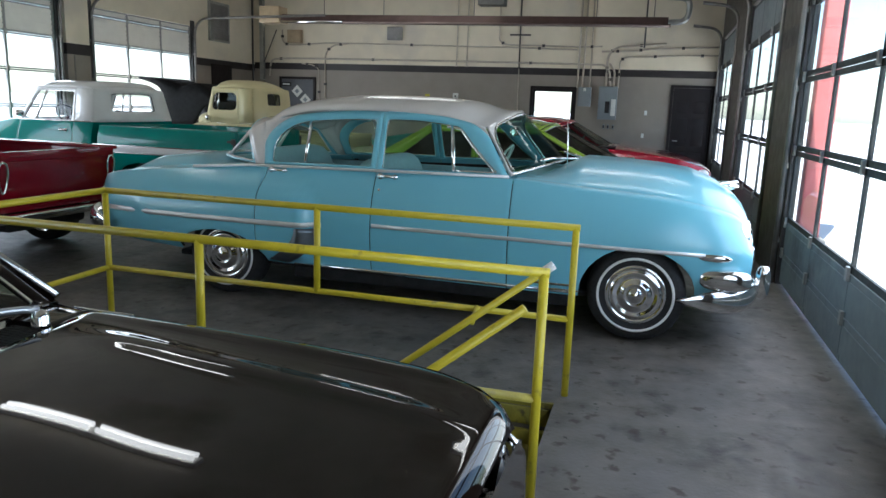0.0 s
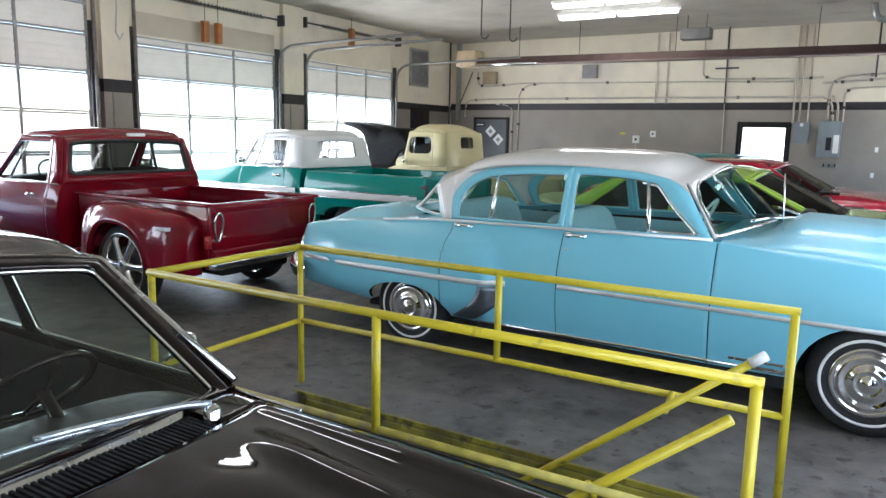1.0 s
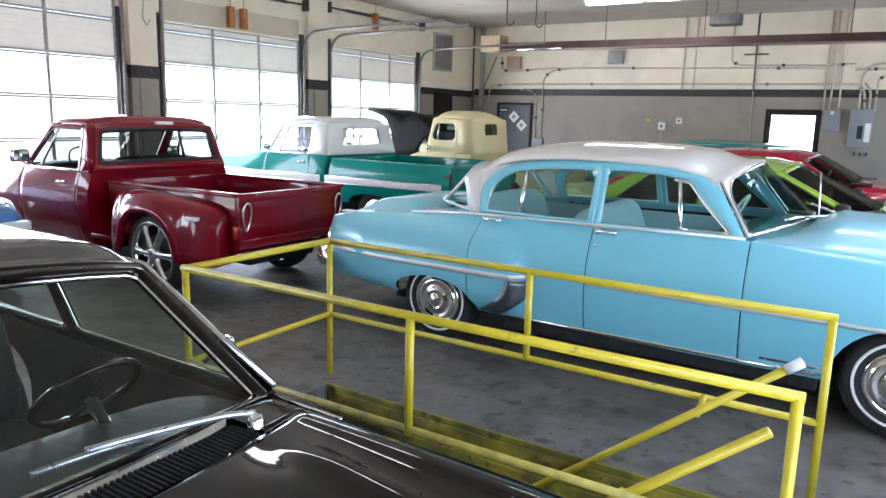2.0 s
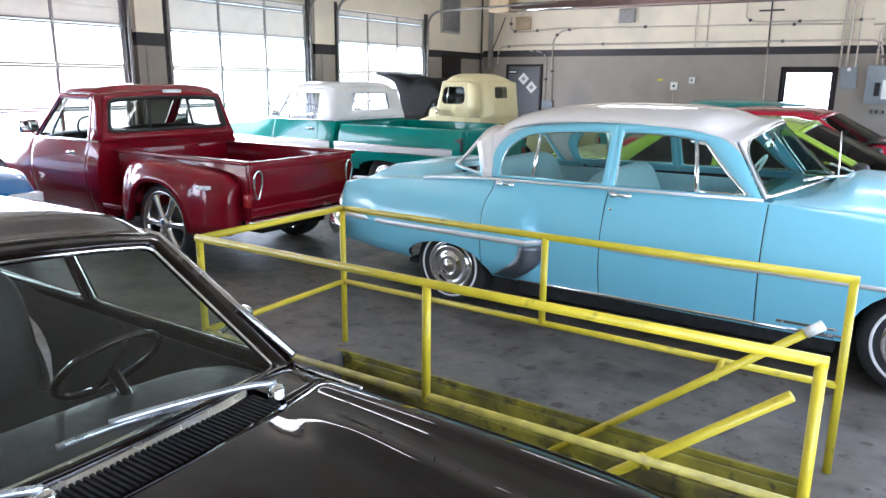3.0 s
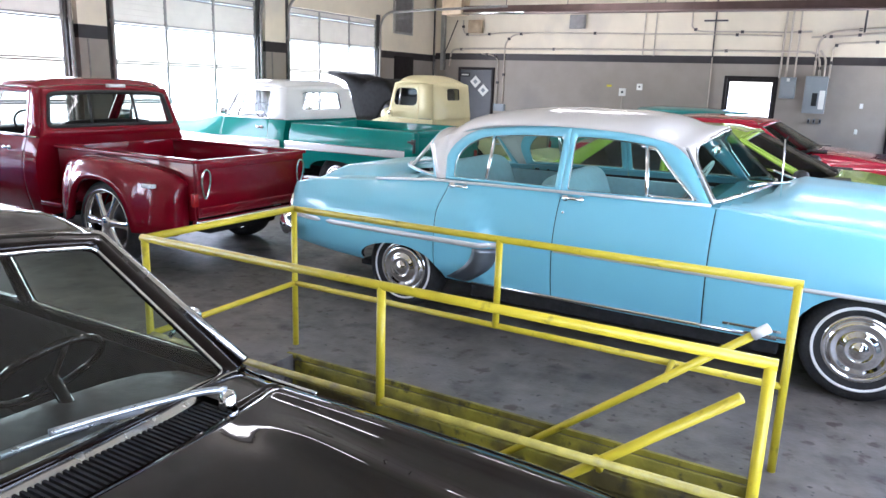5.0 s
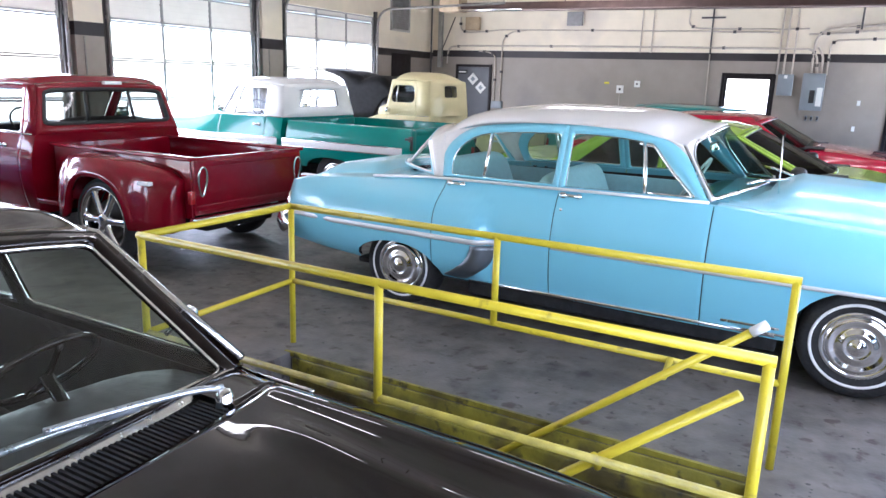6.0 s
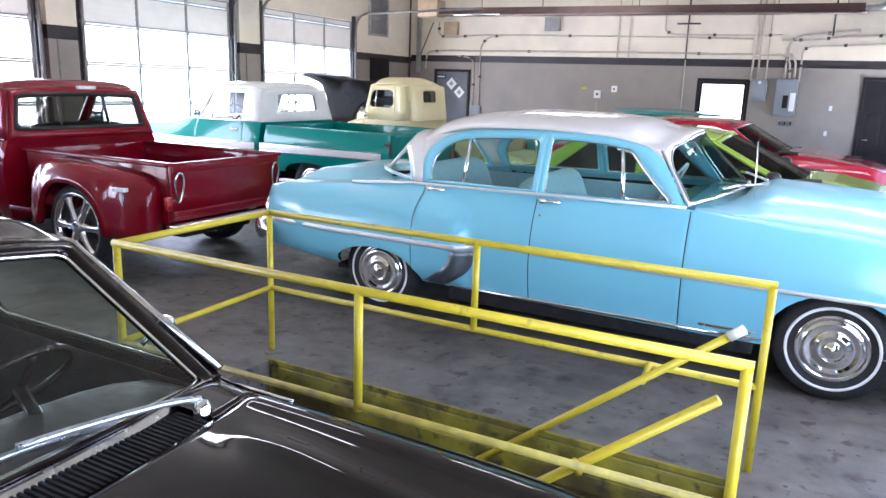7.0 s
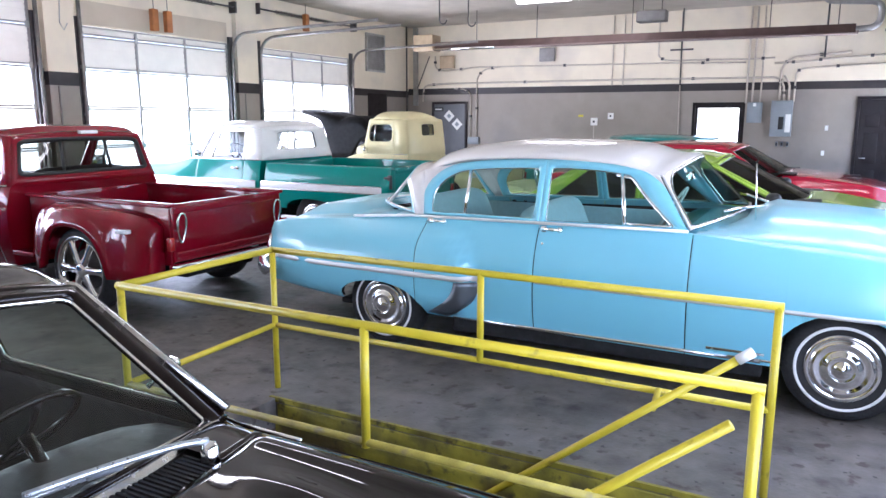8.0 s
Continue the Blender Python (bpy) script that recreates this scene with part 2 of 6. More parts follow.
def tube(points, r, seg=10, bm=None, caps=True):
    """A round bar along points."""
    pts = [Vector(p) for p in points]
    bm = bm or bmesh.new()
    rows, up = [], None
    for i, p in enumerate(pts):
        d = (pts[min(i + 1, len(pts) - 1)] - pts[max(i - 1, 0)]).normalized()
        if up is None:
            up = d.orthogonal().normalized()
        up = (up - d * up.dot(d)).normalized()
        side = d.cross(up)
        rows.append([bm.verts.new(p + r * (math.cos(a) * up + math.sin(a) * side)) for a in (2 * math.pi * k / seg for k in range(seg))])
    for a, b in zip(rows, rows[1:]):
        for j in range(seg):
            bm.faces.new((a[j], a[(j + 1) % seg], b[(j + 1) % seg], b[j]))
    if caps:
        bm.faces.new(rows[0][::-1])
        bm.faces.new(rows[-1])
    return bm


def bend(points, radius=0.12, n=6):
    """Rounds the corners of a line of points."""
    pts = [Vector(p) for p in points]
    out = [pts[0]]
    for a, b, c in zip(pts, pts[1:], pts[2:]):
        r = min(radius, (a - b).length * 0.48, (c - b).length * 0.48)
        p, q = b + (a - b).normalized() * r, b + (c - b).normalized() * r
        for k in range(n + 1):
            t = k / n
            out.append((1 - t) ** 2 * p + 2 * t * (1 - t) * b + t * t * q)
    out.append(pts[-1])
    return out


def lathe(profile, n=40, bm=None, cap=False):
    """Turns (radius, y) points round the y axis."""
    bm = bm or bmesh.new()
    rows = [[bm.verts.new((r * math.cos(a), y, r * math.sin(a))) for a in (2 * math.pi * k / n for k in range(n))] for r, y in profile]
    for a, b in zip(rows, rows[1:]):
        for j in range(n):
            bm.faces.new((a[j], a[(j + 1) % n], b[(j + 1) % n], b[j]))
    if cap:
        bm.faces.new(rows[-1])
    return bm


def ball(c, size, n=12, power=2.0, bm=None):
    """A rounded lump: an ellipsoid, squarer with a higher power."""
    bm = bm or bmesh.new()
    rows = []
    f = lambda v: math.copysign(abs(v) ** (2 / power), v)
    for i in range(1, n):
        t = math.pi * i / n - math.pi / 2
        rows.append([(c[0] + size[0] * f(math.cos(t)) * f(math.cos(a)), c[1] + size[1] * f(math.cos(t)) * f(math.sin(a)), c[2] + size[2] * f(math.sin(t)))
                     for a in (2 * math.pi * k / (2 * n) for k in range(2 * n))])
    grid_mesh(rows, True, bm)
    bm.verts.ensure_lookup_table()
    k = 2 * n
    base = len(bm.verts) - k * (n - 1)
    bm.faces.new([bm.verts[base + j] for j in range(k)][::-1])
    bm.faces.new([bm.verts[len(bm.verts) - k + j] for j in range(k)])
    return bm


def curve_of(*knots):
    """A smooth function through (x, value) knots, flat beyond them."""
    xs, ys = [k[0] for k in knots], [k[1] for k in knots]
    n = len(xs)
    if n > 2:
        d = [(ys[i + 1] - ys[i]) / (xs[i + 1] - xs[i]) for i in range(n - 1)]
        m = [d[0]] + [0.0 if d[i - 1] * d[i] <= 0 else 2 * d[i - 1] * d[i] / (d[i - 1] + d[i]) for i in range(1, n - 1)] + [d[-1]]
    else:
        m = [(ys[1] - ys[0]) / (xs[1] - xs[0])] * 2 if n == 2 else [0.0]

    def f(x):
        if x <= xs[0]:
            return ys[0]
        if x >= xs[-1]:
            return ys[-1]
        i = next(j for j in range(n - 1) if x <= xs[j + 1])
        h = xs[i + 1] - xs[i]
        t = (x - xs[i]) / h
        return (2 * t ** 3 - 3 * t * t + 1) * ys[i] + (t ** 3 - 2 * t * t + t) * h * m[i] + (3 * t * t - 2 * t ** 3) * ys[i + 1] + (t ** 3 - t * t) * h * m[i + 1]
    return f


def crisp(ob):
    """Lets the broad faces of a sheet set its shading, not the thin cut edges."""
    wm = ob.modifiers.new("edges", "WEIGHTED_NORMAL")
    wm.mode, wm.weight, wm.keep_sharp = "FACE_AREA", 100, False
    return ob


# ---- car building ----
class Shape:
    """The skin of a car's lower body. x runs from tail to nose, y is across, z up.
    low: sill height; shoulder, crown: height of the side's top edge and of the middle; wide, top_wide, low_wide: half widths;
    arches: (x, half length, top height) of the wheel openings; bump: (x, y, z) -> extra (dy, dz)."""

    def __init__(self, x0, x1, low, shoulder, crown, wide, top_wide, low_wide, arches, z_wide=0.62, bump=None, power=2.6, root=2.2):
        self.x0, self.x1, self.low, self.shoulder, self.crown = x0, x1, low, shoulder, crown
        self.wide, self.top_wide, self.low_wide, self.arches, self.zw, self.bump = wide, top_wide, low_wide, arches, z_wide, bump
        self.power, self.root = power, root

    def bottom(self, x):
        z = self.low(x)
        for cx, half, top in self.arches:
            u = (x - cx) / half
            if abs(u) < 1:
                z = max(z, self.low(x) + (top - self.low(x)) * math.sqrt(1 - u * u) ** 0.9)
        return z

    def side_y(self, x, z):
        w, zs, zl = self.wide(x), self.shoulder(x), self.low(x)
        zw = min(self.zw, zs - 0.05)
        if z >= zw:
            return w - (w - self.top_wide(x)) * ((z - zw) / max(0.05, zs - zw)) ** 2
        return w - (w - self.low_wide(x)) * ((zw - z) / max(0.05, zw - zl)) ** 2

    def skin_y(self, x, z):
        """Half width of the finished side at (x, z)."""
        y = self.side_y(x, z)
        return y + (self.bump(x, y, z)[0] if self.bump else 0.0)

    def ribbon(self, owner, name, material, pts, out=0.004, thick=0.012):
        """A flat moulding laid on both sides; pts: (x, lower z, upper z)."""
        for s in (1, -1):
            rows = [[(x, s * (self.skin_y(x, z0 + (z1 - z0) * q) + out + 0.004 * (1 - (2 * q - 1) ** 2)), z0 + (z1 - z0) * q) for q in (0, 0.25, 0.5, 0.75, 1)] for x, z0, z1 in pts]
            ob = part(name, grid_mesh(rows), material, owner)
            sm = ob.modifiers.new("thickness", "SOLIDIFY")
            sm.thickness, sm.offset = thick, 0.0

    def top_z(self, x, y):
        w, zs = self.top_wide(x), self.shoulder(x)
        u = min(1.0, abs(y) / w)
        return zs + (self.crown(x) - zs) * max(0.0, 1 - u ** self.power) ** (1 / self.root)

    def section(self, x, ns=12, nt=16):
        """Half section, from the sill to the middle, as (y, z)."""
        zb, zs = self.bottom(x), self.shoulder(x)
        pts = []
        for k in range(ns):
            z = zb + (zs - zb) * k / ns
            pts.append([self.side_y(x, z), z])
        for k in range(nt + 1):
            y = self.top_wide(x) * math.cos(math.pi / 2 * k / nt)
            pts.append([y, self.top_z(x, y)])
        if self.bump:
            for p in pts:  # extra relief
                dy, dz = self.bump(x, p[0], p[1])
                p[0] += dy
                p[1] += dz
        return pts

    def columns(self, step, cuts):
        xs = set()
        n = int((self.x1 - self.x0) / step)
        for k in range(n + 1):
            xs.add(self.x0 + (self.x1 - self.x0) * k / n)
        for cx, half, _ in self.arches:
            for k in range(17):
                xs.add(cx - half * math.cos(math.pi * k / 16))
        xs = [x for x in xs if all(abs(x - c) > 0.012 for c in cuts)]
        for c in cuts:
            xs += [c - 0.004, c + 0.004]
        xs = sorted(x for x in xs if self.x0 <= x <= self.x1)
        return [x for i, x in enumerate(xs) if i == 0 or x - xs[i - 1] > 1e-3]

    def build(self, owner, regions, cuts=(), step=0.06, thick=0.006, ns=12, nt=16):
        """regions: (part name, material, test(x, side, k, y, z)), the first that fits a cell takes it; '' leaves it open."""
        xs = self.columns(step, cuts)
        secs = [self.section(x, ns, nt) for x in xs]
        m = len(secs[0])
        bins = {}
        for side in (1, -1):
            for i in range(len(xs) - 1):
                xm = (xs[i] + xs[i + 1]) / 2
                if any(abs(xm - c) < 0.0035 for c in cuts):
                    gap = True
                else:
                    gap = False
                for k in range(m - 1):
                    ym = (secs[i][k][0] + secs[i + 1][k + 1][0]) / 2
                    zm = (secs[i][k][1] + secs[i + 1][k + 1][1]) / 2
                    for ri, (nm, material, test) in enumerate(regions):
                        if test(xm, side, k, ym, zm):
                            if nm and not (gap and k < ns and nm != "underlay"):
                                bins.setdefault((ri, 0 if nm in ("bonnet", "boot_lid") else side), []).append((i, k, side))
                            break
        made = []
        for (ri, side), cells in bins.items():
            nm, material, _ = regions[ri]
            bm, vs = bmesh.new(), {}

            def vert(i, k, s):
                y, z = secs[i][k]
                key = (i, k, s if y > 1e-5 else 1)
                if key not in vs:
                    vs[key] = bm.verts.new((xs[i], s * y, z))
                return vs[key]
            for i, k, s in cells:
                q = (vert(i, k, s), vert(i + 1, k, s), vert(i + 1, k + 1, s), vert(i, k + 1, s))
                if len(set(q)) == 4:
                    bm.faces.new(q if s < 0 else q[::-1])
            bmesh.ops.recalc_face_normals(bm, faces=bm.faces[:])
            ob = part(nm, bm, material, owner)
            if thick:
                sm = ob.modifiers.new("thickness", "SOLIDIFY")
                sm.thickness, sm.offset = thick, 0.0
                crisp(ob)
            made.append(ob)
        # dark inner lining seen in the gaps between the panels
        rows = []
        for x in xs[1:-1:2]:
            half = [(max(0.02, y - 0.035), z - 0.03 if k >= ns else z + 0.004) for k, (y, z) in enumerate(self.section(x, ns, nt)) if k <= ns]
            rows.append([(x, y, z) for y, z in half])
        for s in (1, -1):
            part("inner_panel", grid_mesh([[(x, s * y, z) for x, y, z in r] for r in rows]), "dark_liner", owner)
        return made

    def nose(self, owner, material, at_front=True, name="nose_panel"):
        """Closes an end of the body."""
        x = self.x1 if at_front else self.x0
        s = self.section(x)
        bm = bmesh.new()
        bm.faces.new([bm.verts.new((x, y, z)) for y, z in s] + [bm.verts.new((x, -y, z)) for y, z in s[-2::-1]])
        bmesh.ops.triangulate(bm, faces=bm.faces[:])
        return part(name, bm, material, owner, smooth=False)


def round_loop(u0, u1, v0, v1, radii, n=7):
    """A rounded rectangle in (u, v); radii as (ru, rv) at lower left, lower right, upper right, upper left."""
    out = []
    corners = ((u0, v0, 180), (u1, v0, 270), (u1, v1, 0), (u0, v1, 90))
    for (cu, cv, a0), (ru, rv) in zip(corners, radii):
        mu, mv = cu + (ru if cu == u0 else -ru), cv + (rv if cv == v0 else -rv)
        for k in range(n + 1):
            a = radians(a0 + 90 * k / n)
            out.append((mu + ru * math.cos(a), mv + rv * math.sin(a)))
        # points along the next edge
    full = []
    m = len(out)
    for i, p in enumerate(out):
        q = out[(i + 1) % m]
        full.append(p)
        if (i + 1) % (n + 1) == 0:
            for k in range(1, 8):
                full.append((p[0] + (q[0] - p[0]) * k / 8, p[1] + (q[1] - p[1]) * k / 8))
    return full


def window_panel(owner, quad, hole, radii, skin, glass, trim="chrome", bow0=(0, 0, 0), bow1=(0, 0, 0), thick=0.03, trim_r=0.007,
                 name="window_frame", bars=(), bar_mat="chrome", outer_radii=None, corner=None, corner_mat="", slant=0.0):
    """A framed window: a skin round an opening, its pane and its bead. quad: lower start, lower end, upper end, upper start."""
    a, b, c, d = (Vector(p) for p in quad)
    bow0, bow1 = Vector(bow0), Vector(bow1)

    def at(u, v):
        return (a * (1 - u) + b * u) * (1 - v) + (d * (1 - u) + c * u) * v + (bow0 * (1 - v) + bow1 * v) * 4 * u * (1 - u)
    if isinstance(radii, float):
        radii = [(radii, radii)] * 4
    inner = [(u - slant * v * max(0.0, (u - 0.6) / 0.345), v) for u, v in round_loop(*hole, radii)]
    outer = round_loop(0, 1, 0, 1, outer_radii or [(1e-4, 1e-4)] * 4)
    normal = (b - a).cross(d - a).normalized()
    if skin:
        bm = bmesh.new()
        lo = [bm.verts.new(at(*p)) for p in outer]
        mid = [bm.verts.new(at((p[0] + q[0]) / 2, (p[1] + q[1]) / 2)) for p, q in zip(outer, inner)]
        li = [bm.verts.new(at(*p)) for p in inner]
        n = len(lo)
        for r0, r1 in ((lo, mid), (mid, li)):
            for j in range(n):
                bm.faces.new((r0[j], r0[(j + 1) % n], r1[(j + 1) % n], r1[j]))
        bmesh.ops.remove_doubles(bm, verts=bm.verts[:], dist=1e-4)
        bmesh.ops.recalc_face_normals(bm, faces=bm.faces[:])
        ob = part(name, bm, skin, owner)
        sm = ob.modifiers.new("thickness", "SOLIDIFY")
        sm.thickness, sm.offset = thick, 0.0
        crisp(ob)
    if corner is not None:
        bm = bmesh.new()
        arc = [at(*p) for p in round_loop(0, 1, 0, 1, outer_radii)]
        per = 15
        arc = arc[corner * per:corner * per + 8]
        tip = at(*((0, 0), (1, 0), (1, 1), (0, 1))[corner])
        hub = bm.verts.new(tip)
        vs = [bm.verts.new(p) for p in arc]
        for p, q in zip(vs, vs[1:]):
            bm.faces.new((hub, p, q))
        bmesh.ops.recalc_face_normals(bm, faces=bm.faces[:])
        ob = part("roof_corner", bm, corner_mat, owner)
        sm = ob.modifiers.new("thickness", "SOLIDIFY")
        sm.thickness, sm.offset = thick, 0.0
    # pane, as a fan of rings so that it follows the bow
    bm = bmesh.new()
    cu, cv = (hole[0] + hole[1]) / 2, (hole[2] + hole[3]) / 2
    rings = [[bm.verts.new(at(cu + (u - cu) * s, cv + (v - cv) * s)) for u, v in inner] for s in (1.0, 0.66, 0.33)]
    n = len(inner)
    for r0, r1 in zip(rings, rings[1:]):
        for j in range(n):
            bm.faces.new((r0[j], r0[(j + 1) % n], r1[(j + 1) % n], r1[j]))
    hub = bm.verts.new(at(cu, cv))
    for j in range(n):
        bm.faces.new((rings[-1][j], rings[-1][(j + 1) % n], hub))
    pane = part("window_pane", bm, glass, owner)
    pane.visible_shadow = glass in ("dark_glass",)
    if trim:
        loop = [at(u, v) for u, v in inner]
        part("window_trim", tube(loop + [loop[0]], trim_r, 6, caps=False), trim, owner)
    for u in bars:
        u0, u1 = u if isinstance(u, tuple) else (u, u)
        part("vent_bar", tube([at(u0, hole[2]), at((u0 + u1) / 2, (hole[2] + hole[3]) / 2), at(u1, hole[3])], 0.015, 6), bar_mat, owner)
    return at


def both(quad):
    return quad, [Vector((p[0], -p[1], p[2])) for p in quad]


def roof_skin(owner, front, rear, edge, crown, wide, material, name="roof", thick=0.03, power=2.4, root=1.9):
    """A roof between the top edges of the windscreen and the rear window.
    front, rear: (x, half width, height, forward bow, upward bow); edge, crown, wide: height of the side and middle and half width, along 0..1 from front to rear."""
    rows = []
    for i in range(33):
        s = i / 32
        blend = min(1.0, min(s, 1 - s) / 0.16)
        blend = blend * blend * (3 - 2 * blend)
        r = []
        for k in range(-14, 15):
            v = math.sin(math.pi / 2 * k / 14)
            par = 1 - v * v
            full = max(0.0, 1 - abs(v) ** power) ** (1 / root)
            prof = par + (full - par) * blend
            xf, xr = front[0] + front[3] * par, rear[0] + rear[3] * par
            z0 = front[2] * (1 - s) + rear[2] * s
            z1 = (front[2] + front[4]) * (1 - s) + (rear[2] + rear[4]) * s
            e = z0 + (edge(s) - z0) * blend
            c = z1 + (crown(s) - z1) * blend
            w = front[1] * (1 - s) + rear[1] * s
            w = w + (wide(s) - w) * blend
            r.append((xf + (xr - xf) * s, v * w, e + (c - e) * prof))
        rows.append(r)
    bm = grid_mesh(rows)
    bmesh.ops.recalc_face_normals(bm, faces=bm.faces[:])
    ob = part(name, bm, material, owner)
    sm = ob.modifiers.new("thickness", "SOLIDIFY")
    sm.thickness, sm.offset = thick, 0.0
    return crisp(ob)


def wheel(owner, x, y, r, out, style, width=0.2):
    """out: +1 or -1, the side that the wheel's face looks to."""
    hub = new("wheel")
    hub.parent = owner
    hub.matrix_basis = Matrix.Translation((x, y, r)) @ (Matrix.Identity(4) if out > 0 else Matrix.Rotation(math.pi, 4, "Z"))
    rim = r * (0.77 if style == "spoke" else 0.62)
    w = width
    tyre = [(rim - 0.01, -w), (rim + 0.02, -w - 0.004), (r - 0.035, -w), (r - 0.008, -w + 0.025), (r, -w / 2), (r - 0.008, -0.03), (r - 0.035, -0.004),
            ((r + rim) / 2, 0.008), (rim + 0.02, 0.004), (rim - 0.012, -0.008)]
    part("tyre", lathe(tyre, 48), "rubber", hub)
    if style == "whitewall":
        a = rim + (r - rim) * 0.27
        part("whitewall", lathe([(a, 0.010), (a + 0.006, 0.0135), (a + 0.014, 0.0135), (a + 0.018, 0.0085)], 48), "whitewall", hub)
    if style in ("whitewall", "cap"):
        R = rim
        part("rim", lathe([(R, -0.012), (R - 0.01, 0.006), (R - 0.03, -0.004), (R - 0.05, -0.02), (R * 0.70, -0.012)], 48), "chrome", hub)
        part("hubcap", lathe([(R * 0.86, -0.006), (R * 0.80, 0.012), (R * 0.70, 0.016), (R * 0.62, 0.004), (R * 0.5, 0.010), (R * 0.42, 0.026), (R * 0.34, 0.03), (R * 0.28, 0.018),
                              (R * 0.2, 0.03), (R * 0.1, 0.042), (0.002, 0.046)], 48), "chrome", hub)
    else:
        R = rim
        part("rim", lathe([(R, -w), (R * 0.95, -w + 0.03), (R * 0.9, -0.05), (R * 0.93, -0.02), (R, 0.0), (R + 0.012, 0.006), (R + 0.012, -0.004)], 48), "chrome", hub)
        part("brake_disc", lathe([(R * 0.62, -0.12), (R * 0.62, -0.1), (0.02, -0.1)], 32), "dark_steel", hub)
        count = 6
        for k in range(count):
            a = 2 * math.pi * k / count
            bm = bmesh.new()
            rows = []
            for q, hw, dep in ((0.16, 0.042, 0.0), (0.45, 0.030, -0.008), (0.75, 0.034, -0.012), (0.95, 0.055, -0.014)):
                rows.append([(R * q, dep - 0.03, -hw), (R * q, dep - 0.004, -hw * 0.8), (R * q, dep, 0), (R * q, dep - 0.004, hw * 0.8), (R * q, dep - 0.03, hw)])
            grid_mesh(rows, False, bm)
            bm.transform(Matrix.Rotation(a, 4, "Y"))
            part("spoke", bm, "chrome", hub)
        part("hubcap", lathe([(R * 0.24, -0.03), (R * 0.22, 0.0), (R * 0.14, 0.012), (0.002, 0.016)], 32), "chrome", hub)
    return hub


def wheels(owner, axles, half, r, style):
    for x in axles:
        for s in (1, -1):
            wheel(owner, x, s * half, r, s, style)


def strip(owner, pts, r=0.012, material="chrome", name="trim_strip", seg=8):
    """A trim moulding along points."""
    return part(name, tube(pts, r, seg), material, owner)


def seat(owner, x, z, width, material, depth=0.5, high=0.5, y=0.0, square=3.6):
    part("seat_cushion", ball((x + 0.1, y, z), (depth / 2, width / 2, 0.11), 10, 4.0), material, owner)
    bm = ball((0, 0, 0), (0.10, width / 2, high / 2), 14, square)
    bm.transform(Matrix.Translation((x - depth / 2 + 0.06, y, z + high / 2)) @ Matrix.Rotation(radians(-20), 4, "Y"))
    part("seat_back", bm, material, owner)


def steering_wheel(owner, x, y, z, material="black", r=0.2, tilt=62):
    bm = bmesh.new()
    loop = [(r * math.cos(a), r * math.sin(a), 0) for a in (2 * math.pi * k / 32 for k in range(33))]
    tube(loop, 0.011, 6, bm, caps=False)
    tube([(-r, 0, 0), (0, 0, -0.03), (r, 0, 0)], 0.009, 6, bm)
    tube([(0, 0, -0.02), (0, 0, -0.35)], 0.02, 8, bm)
    bm.transform(Matrix.Translation((x, y, z)) @ Matrix.Rotation(radians(-tilt), 4, "Y"))
    return part("steering_wheel", bm, material, owner)


def mirror_on(owner, x, y, z, s, material="chrome", big=1.0):
    bm = ball((x, y + s * 0.09, z + 0.07 * big), (0.035, 0.07 * big, 0.05 * big), 8, 2.6 if big <= 1.0 else 6.0)
    tube([(x, y, z), (x, y + s * 0.06, z + 0.03), (x, y + s * 0.09, z + 0.06)], 0.01, 6, bm)
    return part("door_mirror", bm, material, owner)


def handle_on(owner, x, y, z, s, length=0.13):
    bm = ball((x - length * 0.38, y + s * 0.014, z), (0.028, 0.018, 0.024), 8, 2.4)
    ball((x + length * 0.38, y + s * 0.012, z), (0.022, 0.014, 0.02), 8, 2.4, bm)
    tube([(x - length / 2, y + s * 0.022, z), (x, y + s * 0.038, z + 0.004), (x + length / 2, y + s * 0.022, z)], 0.012, 8, bm)
    return part("door_handle", bm, "chrome", owner)


def floor_pan(owner, x0, x1, half, z, material="dark_liner"):
    return part("underbody", boxes((x0, x1, -half, half, z, z + 0.05), bevel=0.02), material, owner)


# ---- the large structure ----
STRIPE0, STRIPE1 = 2.24, 2.43  # on the pilasters; the end walls carry theirs higher
END_STRIPE = (2.375, 2.535)
PIT = (-1.63, 1.22, 3.17, 4.12)  # x0, x1, y0, y1


def flat_ring(outer, inner, z):
    """A flat sheet with a rectangular hole."""
    bm = bmesh.new()
    (a0, a1, b0, b1), (c0, c1, d0, d1) = outer, inner
    for x0, x1, y0, y1 in ((a0, c0, b0, b1), (c1, a1, b0, b1), (c0, c1, b0, d0), (c0, c1, d1, b1)):
        bm.faces.new([bm.verts.new(p) for p in ((x0, y0, z), (x1, y0, z), (x1, y1, z), (x0, y1, z))])
    return bm


ground = part("ground", flat_ring((-1500, 1500, -1500, 1500), (XL - 0.2, XR + 0.2, YF - 0.2, YB + 0.2), -0.03), "outside", smooth=False)
tagged(ground, "pale sunlit concrete yard outside the garage", "ground", kind="structure")
floor_ob = part("floor", boxes((XL - 0.2, PIT[0], YF - 0.2, YB + 0.2, -0.2, 0), (PIT[1], XR + 0.2, YF - 0.2, YB + 0.2, -0.2, 0),
                               (PIT[0], PIT[1], YF - 0.2, PIT[2], -0.2, 0), (PIT[0], PIT[1], PIT[3], YB + 0.2, -0.2, 0)), "floor", smooth=False)
tagged(floor_ob, "worn dark grey stained concrete garage floor", "floor", kind="structure")
ceil_ob = part("ceiling", boxes((XL - 0.2, XR + 0.2, YF - 0.2, YB + 0.2, ZC, ZC + 0.15)), "ceiling", smooth=False)
tagged(ceil_ob, "cream painted flat garage ceiling", "ceiling", kind="structure")


